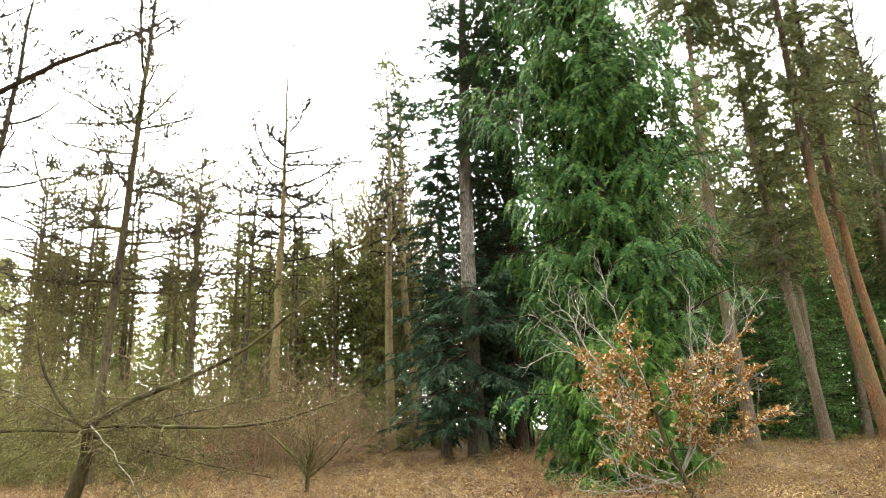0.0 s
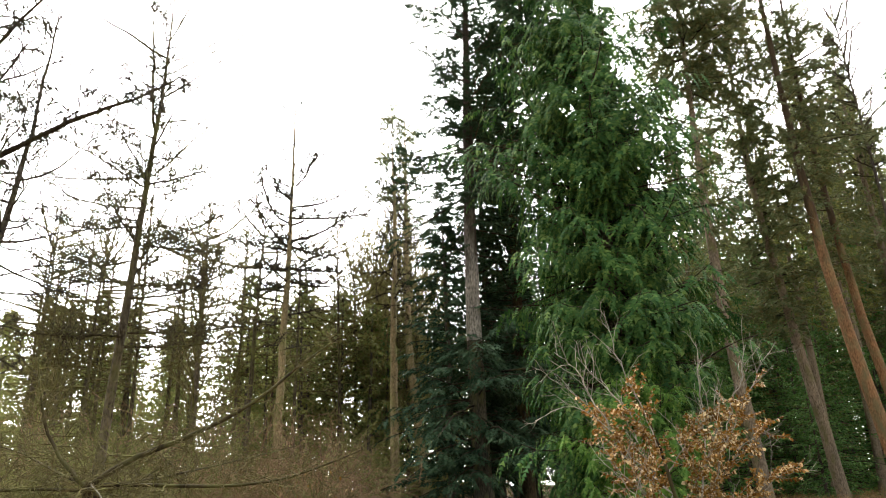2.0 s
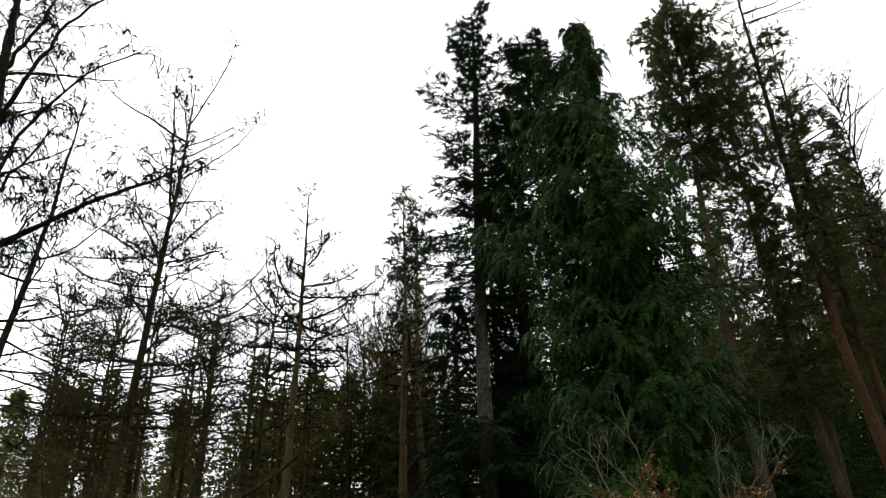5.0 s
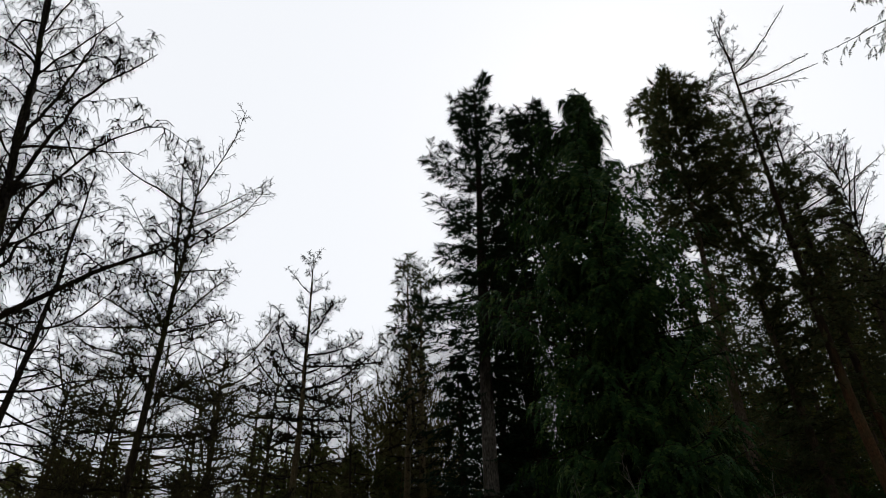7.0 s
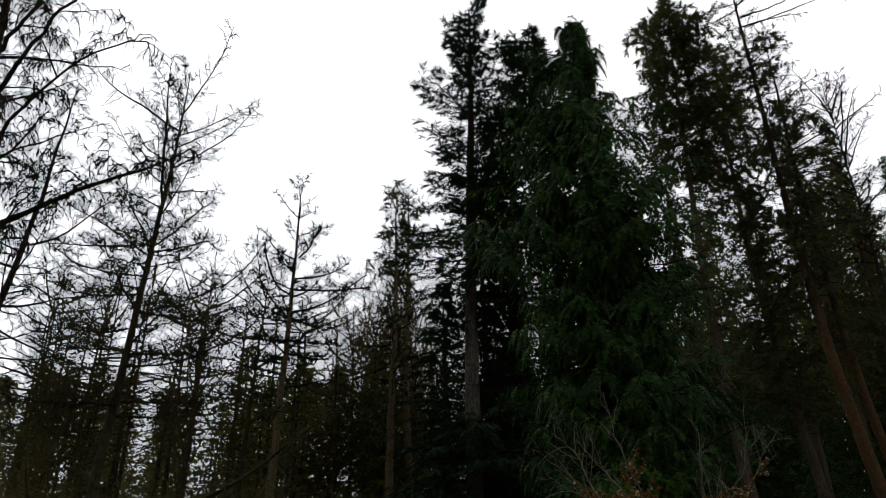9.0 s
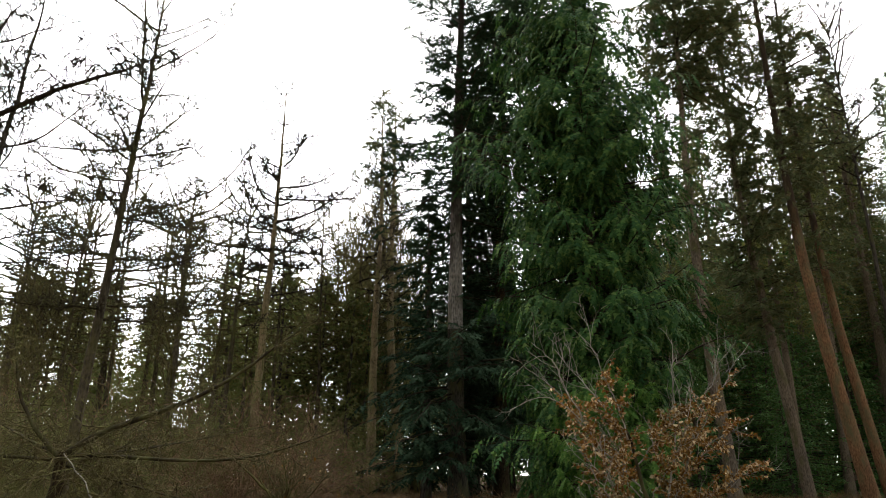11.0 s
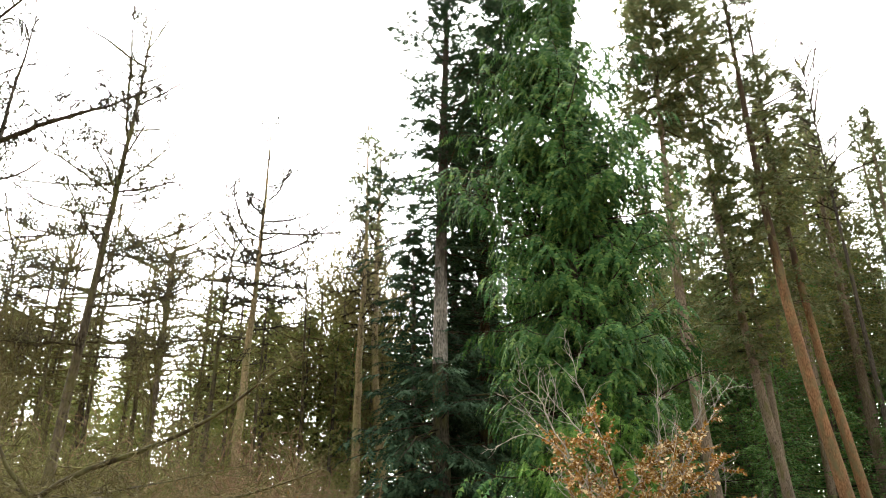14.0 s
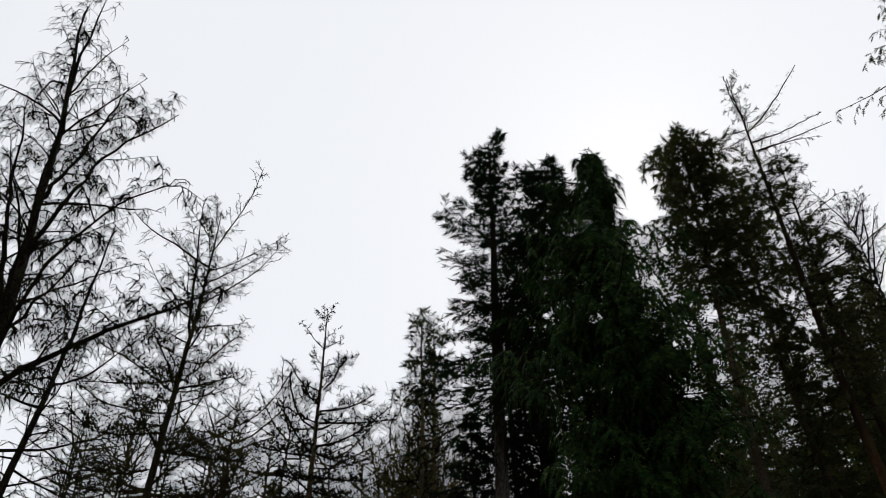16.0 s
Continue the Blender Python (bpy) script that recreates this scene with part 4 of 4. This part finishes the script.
    shoots = grow(sp[keep], sw[keep] + UP * 0.1, rng.uniform(0.14, 0.62, int(keep.sum())), 5, -0.1, 0.15)
    part("branchwork", [tubes(twigs, np.broadcast_to(np.linspace(0.005, 0.0025, 7), (len(twigs), 7)), 4),
                        tubes(fine, np.broadcast_to(np.linspace(0.003, 0.002, 4), (len(fine), 4)), 3),
                        tubes(shoots, np.broadcast_to(np.linspace(0.004, 0.002, 5), (len(shoots), 5)), 3)], TWIG_PALE, t, "pale grey bare twigs")
    lp, lw, _, _ = sprout(shoots, 27, 0.1, 1.0, 50, 0.4)
    lw = lw - UP * rng.uniform(0.1, 0.9, (len(lp), 1))
    part("leafage", [strew(LEAF, lp, lw, unit(rng.normal(size=lp.shape)), rng.uniform(0.042, 0.085, len(lp)))], LEAF_BEECH, t, "coppery dead beech leaves")


def oak_sapling():
    at = (-3.76, 16.3, g(-3.76, 16.3))
    t = tree("oak_sapling", at, "small bare sapling with a short forked stem")
    line = stem([(0, 0, 0), (0.01, 0, 0.3), (0.02, 0, 0.55), (0.06, 0, 0.85)], 8, 0.01)
    part("trunk", trunk_chunks(line, 0.055, 0.04, 9), TWIG_MOSS, t, "greenish mossy stem", True)
    part("branchwork", bare_crown(line, 16, 0.62, 0.98, ([0, 1], [1.2, 1.6]), ([0, 1], [0.6, 1.3]), 0.3, 10, 0.4, 4, 0.18, 0.05, 0.0, 0.16, 1.0, 0.010, 0.006), TWIG_MOSS, t)
    p = np.stack([rng.normal(0.1, 0.5, 46), rng.normal(0, 0.4, 46), rng.uniform(0.85, 1.9, 46)], 1)
    part("leafage", [strew(LEAF, p, rng.normal(size=p.shape), rng.normal(size=p.shape), rng.uniform(0.06, 0.11, 46))], LEAF_BEECH, t)


def thicket(name, x, y, label, mat, height, spread, n, seed):
    """A bush of many thin arching stems."""
    at = (x, y, g(x, y) - 0.03)
    t = thing(name, at, label, "bush", "thicket round the clearing")
    a = rng.random(n) * 2 * np.pi
    p = np.stack([np.cos(a) * rng.random(n) * spread * 0.45, np.sin(a) * rng.random(n) * spread * 0.45, np.zeros(n)], 1)
    way = np.stack([np.cos(a) * 0.55, np.sin(a) * 0.55, np.ones(n)], 1) + rng.normal(0, 0.25, (n, 3))
    stems = grow(p, way, height * rng.uniform(0.6, 1.2, n), 8, -0.5, 0.13)
    part("branchwork", [tubes(stems, np.broadcast_to(np.linspace(0.022, 0.006, 8), (n, 8)), 4)], mat, t)
    tp, tw, _, tu = sprout(stems, 8, 0.15, 1, 50, 0.1)
    tw = grow(tp, tw, height * 0.28 * rng.uniform(0.5, 1.3, len(tp)), 4, -0.2, 0.15)
    fp, fw, _, _ = sprout(tw, 4, 0.1, 1, 48, 0.1)
    f = grow(fp, fw, 0.45 * rng.uniform(0.5, 1.4, len(fp)), 2, -0.2, 0.15)
    part("branchwork", [tubes(tw, np.broadcast_to(np.linspace(0.012, 0.006, 4), (len(tw), 4)), 3), tubes(f, np.broadcast_to(np.linspace(0.009, 0.005, 2), (len(f), 2)), 3)], mat, t)
    return t


def thickets():
    a = thicket("thicket", -10.5, 24, "tangled olive-brown leafless bush", TWIG_THICKET, 4.0, 3.6, 46, 1)
    b = thicket("thicket", -6.5, 24, "tangled russet leafless bush", TWIG_RUSSET, 3.8, 3.4, 40, 2)
    for x, y, s, m in ((-15, 24, 1.0, a), (-13, 27.5, 1.2, a), (-17, 25, 1.2, a), (-15, 30, 1.4, b), (-9, 28, 1.1, b), (-11, 32, 1.4, a), (-19, 31, 1.5, a), (-6.8, 29, 0.9, b), (-7, 33, 1.2, a), (-22, 35, 1.6, a), (-18.5, 23, 0.9, a), (-12.4, 22, 0.7, a), (-10, 50, 1.5, b), (-4, 50, 1.3, a), (0.5, 52, 1.3, b), (-16, 53, 1.7, a), (-7, 44, 1.1, b), (-24, 55, 2.0, a), (-18, 46, 1.4, a), (-14, 47, 1.3, b), (-21, 43, 1.4, a), (-26, 44, 1.5, a), (-2.2, 43, 0.9, a)):
        copy_thing(m, pose(x, y, g(x, y) - 0.03, 0, 0, rng.uniform(0, 360)) @ Matrix.Scale(s, 4))


def hedge_tree(x, y, height, label, seed, mat=TWIG_OLIVE, n=46, fines=4, low=0.1):
    at = (x, y, g(x, y) - 0.03)
    t = tree("hornbeam", at, label)
    line = stem([(0, 0, 0), (0.1, 0, height * 0.4), (0, 0.1, height * 0.85)], 12, 0.04)
    part("trunk", trunk_chunks(line, 0.17, 0.03, 8), BARK_LARCH, t, smooth=True)
    part("branchwork", bare_crown(line, n, low, 0.98, ([0, 0.4, 1], [height * 0.34, height * 0.34, height * 0.24]), ([0, 1], [0.9, 2.4]), 0.3, 12, 0.36, fines, 0.8, 0.028, 0.3, 0.09, seed, 0.024, 0.016, flat=0.1), mat, t)
    return t


def hedge_trees():
    a = hedge_tree(-6.2, 44, 18.5, "bare upright tree with dense olive twigs", 1.0)
    for x, y, s in ((-9.0, 45, 0.85), (-2.6, 47, 1.0), (-4.6, 49, 1.15), (-5.1, 46.5, 1.1), (-7.4, 48, 1.0), (-3.6, 45, 0.9)):
        copy_thing(a, pose(x, y, g(x, y) - 0.03, 0, 0, rng.uniform(0, 360)) @ Matrix.Scale(s, 4))
    b = hedge_tree(-12.6, 31, 13.5, "gnarled bare broadleaf tree", 2.0, TWIG_MOSS, 26, 2, 0.35)
    copy_thing(b, pose(-20, 33, g(-20, 33), 0, 0, 130) @ Matrix.Scale(0.8, 4))


def spruce(name, x, y, height, radius, label, seed, n, low, each, size, leaf, bark_mat, droop=-0.25, group="plantation spruces", stubs=12):
    at = (x, y, g(x, y))
    t = tree(name, at, label, group=group)
    line = stem([(0, 0, 0), (0.12, 0, height * 0.35), (-0.05, 0.1, height * 0.7), (0, 0, height)], 14, 0.02)
    part("trunk", trunk_chunks(line, 0.009 * height + 0.06, 0.015, 8), bark_mat, t, smooth=True)
    w, c = far_crown(line, n, low, 0.995, ([0, 0.2, 0.7, 1], [radius * 0.85, radius, radius * 0.62, 0.12]), ([0, 1], [-0.1, 0.6]), droop, each, size, 0.5, seed)
    w += bare_crown(line, stubs, 0.06, low + 0.1, ([0, 1], [radius * 0.4, radius * 0.7]), ([0, 1], [-0.1, 0.0]), -0.3, 3, 0.4, 0, 0.2, 0.02, seed=seed)
    part("branchwork", w, TWIG_THICKET, t)
    part("foliage", c, leaf, t)
    return t


def spruces():
    tall = spruce("spruce", 25.5, 42, 30, 3.8, "tall olive spruce in the plantation", 1.0, 220, 0.3, 20, 0.56, LEAF_PINE, BARK_PALE)
    thin = spruce("spruce", 21.5, 40, 27, 2.2, "slim tall spruce with a high olive crown", 4.0, 120, 0.42, 18, 0.56, LEAF_SPRUCE, BARK_PALE)
    small = spruce("spruce", -10, 40, 13.2, 3.0, "olive-brown young spruce in the plantation", 2.0, 112, 0.12, 13, 0.72, LEAF_SPRUCE, BARK_GREY)
    broad = spruce("spruce", -14.5, 44, 15, 3.0, "dense olive spruce in the plantation", 3.0, 130, 0.25, 13, 0.8, LEAF_SPRUCE, BARK_GREY)
    green = spruce("hemlock", 15.5, 43, 17, 3.6, "dense dark green hemlock behind the pines", 5.0, 150, 0.02, 18, 0.62, LEAF_UNDER, BARK_GREY, group="hemlocks behind the pines")
    for m, rows in ((green, ((20, 47, 1.0), (25, 45, 0.9), (30, 49, 1.1), (36, 50, 1.0), (11, 47, 1.0), (6.5, 49, 0.9), (23, 60, 1.2), (33, 58, 1.2), (13.5, 60, 1.2), (40, 52, 1.2), (18.5, 38.5, 0.6), (27, 39, 0.7), (4, 52, 0.9), (17.3, 52, 1.2), (26.5, 53, 1.2), (16, 61, 1.3), (29, 63, 1.3), (22, 53, 1.1), (8.8, 51, 1.1), (34, 53, 1.2), (7.0, 37, 0.95), (20, 68, 1.5), (28, 70, 1.5), (36, 72, 1.5), (12, 66, 1.4), (44, 66, 1.4), (5, 64, 1.3), (25, 58, 1.2), (19, 57, 1.1), (31, 54, 1.2), (14.5, 50, 1.0), (28.5, 57, 1.2), (-5.6, 44, 0.68), (-4.0, 48, 0.78), (15.6, 55, 1.2), (21, 64, 1.3), (12, 53, 1.1), (14, 76, 1.6), (20, 78, 1.6), (26, 80, 1.6), (32, 82, 1.6), (38, 84, 1.7), (9.5, 74, 1.5), (45, 84, 1.7), (17, 84, 1.8), (23, 86, 1.8), (29, 88, 1.8), (6, 94, 1.8), (13, 96, 1.8), (20, 95, 1.9), (27, 97, 1.9), (34, 95, 1.9), (41, 97, 1.9), (48, 94, 1.9), (55, 90, 1.9))), (tall, ((27.0, 47, 0.95), (32, 46, 0.98), (29.5, 48, 1.02), (30.5, 44, 0.95), (35, 48, 1.0), (16.8, 46, 0.85), (33.5, 40, 0.85), (12.5, 44, 0.72), (39, 54, 1.0), (24, 54, 0.95), (28, 50, 0.92), (31, 58, 0.95), (29, 64, 1.0), (20, 52, 0.95), (16, 50, 0.9), (12, 50, 0.9), (43, 47, 0.9), (8.5, 47, 0.62), (14, 55, 0.85), (34.5, 55, 1.0), (22, 62, 0.9), (36, 66, 1.05))),
                    (thin, ((24.5, 49, 0.95), (26, 47, 1.0), (17, 36, 0.75), (32, 52, 0.9), (20, 37.5, 0.75), (15, 40, 0.85), (18.6, 41, 0.9), (27.5, 45, 1.0), (13, 41, 0.8), (31, 47, 0.8), (10, 42, 0.7), (37, 44, 0.9), (5.5, 45, 0.6), (23.3, 43, 1.05), (28.4, 48, 1.1))),
                    (small, ((-17.6, 43, 0.7), (-19.2, 48, 1.0), (-14.8, 52, 1.1), (-22, 50, 1.0), (-26.5, 48, 0.95), (-22.5, 40, 1.0), (-25, 42, 1.05), (-20.4, 41, 0.95), (-28.5, 45, 1.1), (-12.2, 41, 0.85), (-10.4, 43, 0.98), (-6.2, 41, 0.9), (-8, 42, 0.98), (-26, 43, 0.95), (-23.5, 46, 0.95), (-20, 45, 0.8), (-6.5, 44, 0.9), (-32, 42, 0.9), (-4.5, 46, 0.9), (-17, 47, 0.8), (-2, 44, 0.85), (-9.2, 47, 1.05), (1.5, 46, 0.7), (-13, 48, 0.85), (-7.8, 52, 1.0), (-16, 50, 0.9))),
                    (broad, ((-29, 46, 0.95), (-35, 50, 1.0), (-11, 52, 0.95), (-24, 54, 1.0), (-6, 55, 0.95), (-30, 58, 1.1), (-18, 56, 0.95), (0, 56, 0.95), (-39, 56, 1.1)))):
        for x, y, s in rows:
            copy_thing(m, pose(x, y, g(x, y), rng.normal(0, 0.7), rng.normal(0, 0.7), rng.uniform(0, 360)) @ Matrix.Scale(s, 4))


def understorey():
    young_fir(-1.15, 30.5, 13.8, 2.5, "dark young fir beside the big fir", LEAF_FIR, 1.0, 240, 0.07, each=22, size=0.48)
    young_fir(2.1, 34, 20, 2.7, "dark fir filling the gap beside the cedar", LEAF_FIR, 3.0, 210, 0.12, each=20, size=0.46)
    young_fir(4.6, 37, 12, 2.6, "dark fir standing behind the cedar", LEAF_FIR, 4.0, 170, 0.15, each=20, size=0.46)
    young_fir(0.75, 33.5, 21, 2.4, "dark fir showing beside the big fir's trunk", LEAF_FIR, 5.0, 270, 0.1, each=22, size=0.48)
    d = young_fir(1.2, 41, 13, 2.6, "dark fir in the shade behind the big fir", LEAF_FIR, 6.0, 190, 0.16, each=20, size=0.52)
    for x, y, s in ((3.4, 43, 1.0), (5.6, 43, 1.1), (2.4, 48, 1.2)):
        copy_thing(d, pose(x, y, g(x, y), 0, 0, rng.uniform(0, 360)) @ Matrix.Scale(s, 4))
    a = young_fir(17.2, 37, 7.5, 2.3, "bushy green young hemlock under the pines", LEAF_UNDER, 2.0, 110, each=20, size=0.46)
    for x, y, s in ((21, 38, 1.0), (14.5, 40, 1.1), (24, 36, 0.9), (12, 36, 0.9), (9.5, 38, 1.0), (26.5, 40, 1.2), (19, 43, 1.2), (6, 40, 0.8), (4, 36, 0.6), (8, 33, 0.8), (17, 46, 1.4), (22, 45, 1.3), (27, 47, 1.5), (31, 43, 1.4), (12, 45, 1.3), (7, 45, 1.1), (29, 36, 1.0), (34, 46, 1.5), (16, 35, 0.7)):
        copy_thing(a, pose(x, y, g(x, y), 0, 0, rng.uniform(0, 360)) @ Matrix.Scale(s, 4))


def right_larch():
    at = (20.6, 22, g(20.6, 22))
    t = tree("larch", at, "tall conifer overhanging the clearing with hanging twigs")
    line = stem([(0, 0, 0), (0, 0, 16), (0.1, 0, 32)], 14, 0.02)
    part("trunk", trunk_chunks(line, 0.4), BARK_GREY, t, smooth=True)
    w, c = needle_crown(line, 90, 0.45, 0.98, ([0, 0.6, 1], [4.4, 3.6, 1.0]), ([0, 1], [-0.1, 0.2]), -0.1, 10, 0.3, 5, SPRAY_PINE, 0.3, 0.6, 2.0)
    part("branchwork", w, TWIG_DARK, t)
    part("foliage", c, LEAF_PINE, t)


def distant_stand():
    """Far rows of poles with dark crowns that close the view."""
    proto = spruce("plantation_conifer", -16, 60, 17, 2.4, "plantation conifer with a bare lower trunk", 3.0, 40, 0.42, 9, 1.3, LEAF_SPRUCE, BARK_GREY, group="plantation rows", stubs=6)
    for i in range(70):
        y = 56 + 45 * (i + rng.random()) / 70
        x = rng.uniform(-0.75, 0.75) * y
        copy_thing(proto, pose(x, y, g(x, y), 0, 0, rng.uniform(0, 360)) @ Matrix.Scale(rng.uniform(0.8, 1.2), 4))


def evergreen_seedling():
    at = (-2.62, 9.9, g(-2.62, 9.9) - 0.04)
    t = thing("evergreen_seedling", at, "low glossy dark green evergreen seedling in bracken", "shrub")
    for k, (x, z, lean) in enumerate(((0.0, 0.38, 0.1), (0.17, 0.44, 0.3), (-0.14, 0.38, -0.3), (0.28, 0.36, 0.5), (-0.3, 0.33, -0.6))):
        line = stem([(x * 0.4, 0, 0), (x * 0.8, -0.02, z * 0.7), (x + lean * 0.06, -0.04, z)], 7, 0.004)
        twig = part("stem", trunk_chunks(line, 0.008, 0.005, 6, 0.0), TWIG_OLIVE, t, smooth=True)
        n = 9
        a = np.arange(n) * 2.4 + k
        way = np.stack([np.cos(a), np.sin(a), rng.uniform(-0.7, 0.25, n)], 1)
        p = line[-1] + np.stack([np.zeros(n), np.zeros(n), rng.uniform(-0.06, 0.02, n)], 1)
        part("leafage", [strew(LEAF, p, way, UP + rng.normal(0, 0.25, p.shape), rng.uniform(0.11, 0.18, n))], LEAF_HOLLY, twig)


def bracken_clump(x, y, size, label, n, leaf, group):
    at = (x, y, g(x, y) - 0.02)
    t = thing("bracken_clump", at, label, "bracken", group)
    a = rng.random(n) * 2 * np.pi
    start = np.stack([np.cos(a) * 0.3, np.sin(a) * 0.3, np.zeros(n)], 1) * rng.random((n, 1)) * size
    stems = grow(start, np.stack([np.cos(a), np.sin(a), rng.uniform(0.5, 2.0, n)], 1), size * rng.uniform(0.4, 1.2, n), 6, -1.3, 0.18)
    p, w, _, _ = sprout(stems, 7, 0.25, 1.0, 55, 0.2)
    part("branchwork", [tubes(stems, np.broadcast_to(np.linspace(0.007, 0.003, 6), (n, 6)), 3)], TWIG_RUSSET, t)
    part("leafage", [strew(ragged_frond(4), p, w - UP * 0.5, unit(rng.normal(size=p.shape)), size * rng.uniform(0.12, 0.34, len(p)))], leaf, t)
    return t


def bracken_clumps():
    a = bracken_clump(1.33, 9.9, 1.35, "collapsed clump of dark russet dead bracken", 70, BRACKEN_RED, "russet bracken clumps")
    for x, y, s in ((0.9, 11.1, 0.7), (5.9, 12.3, 0.6), (6.6, 12.8, 0.5), (-4.6, 11.5, 0.5), (-6.5, 14.0, 0.6), (8.5, 15.5, 0.6), (10.5, 19, 0.7), (1.8, 24, 0.9), (3.2, 25.5, 1.0), (4.3, 26, 0.9), (2.6, 27, 1.0), (-9, 15.5, 0.6), (12.5, 22, 0.7), (-3.4, 21, 0.7), (-0.4, 18.5, 0.5), (0.8, 26, 1.0), (-2.4, 26, 0.9)):
        copy_thing(a, pose(x, y, g(x, y) - 0.02, 0, 0, rng.uniform(0, 360)) @ Matrix.Scale(s, 4))
    c = bracken_clump(-1.2, 9.6, 0.7, "small mound of straw-coloured flattened bracken", 36, BRACKEN, "straw bracken mounds")
    for i in range(120):
        y = 8.0 + 17 * ((i + rng.random()) / 120) ** 1.2
        x = rng.uniform(-0.66, 0.66) * y
        if abs(x - 3.4) < 0.9 and 10.5 < y < 13:
            continue
        copy_thing(c, pose(x, y, g(x, y) - 0.03, 0, 0, rng.uniform(0, 360)) @ Matrix.Scale(rng.uniform(0.75, 1.5), 4))


big_cedar()
cedar_skirt()
big_fir()
dark_fir()
edge_pines()
pole_group()
larches()
birch()
bent_tree()
beech_sapling()
oak_sapling()
evergreen_seedling()
bracken_clumps()
thickets()
hedge_trees()
spruces()
understorey()
right_larch()
distant_stand()
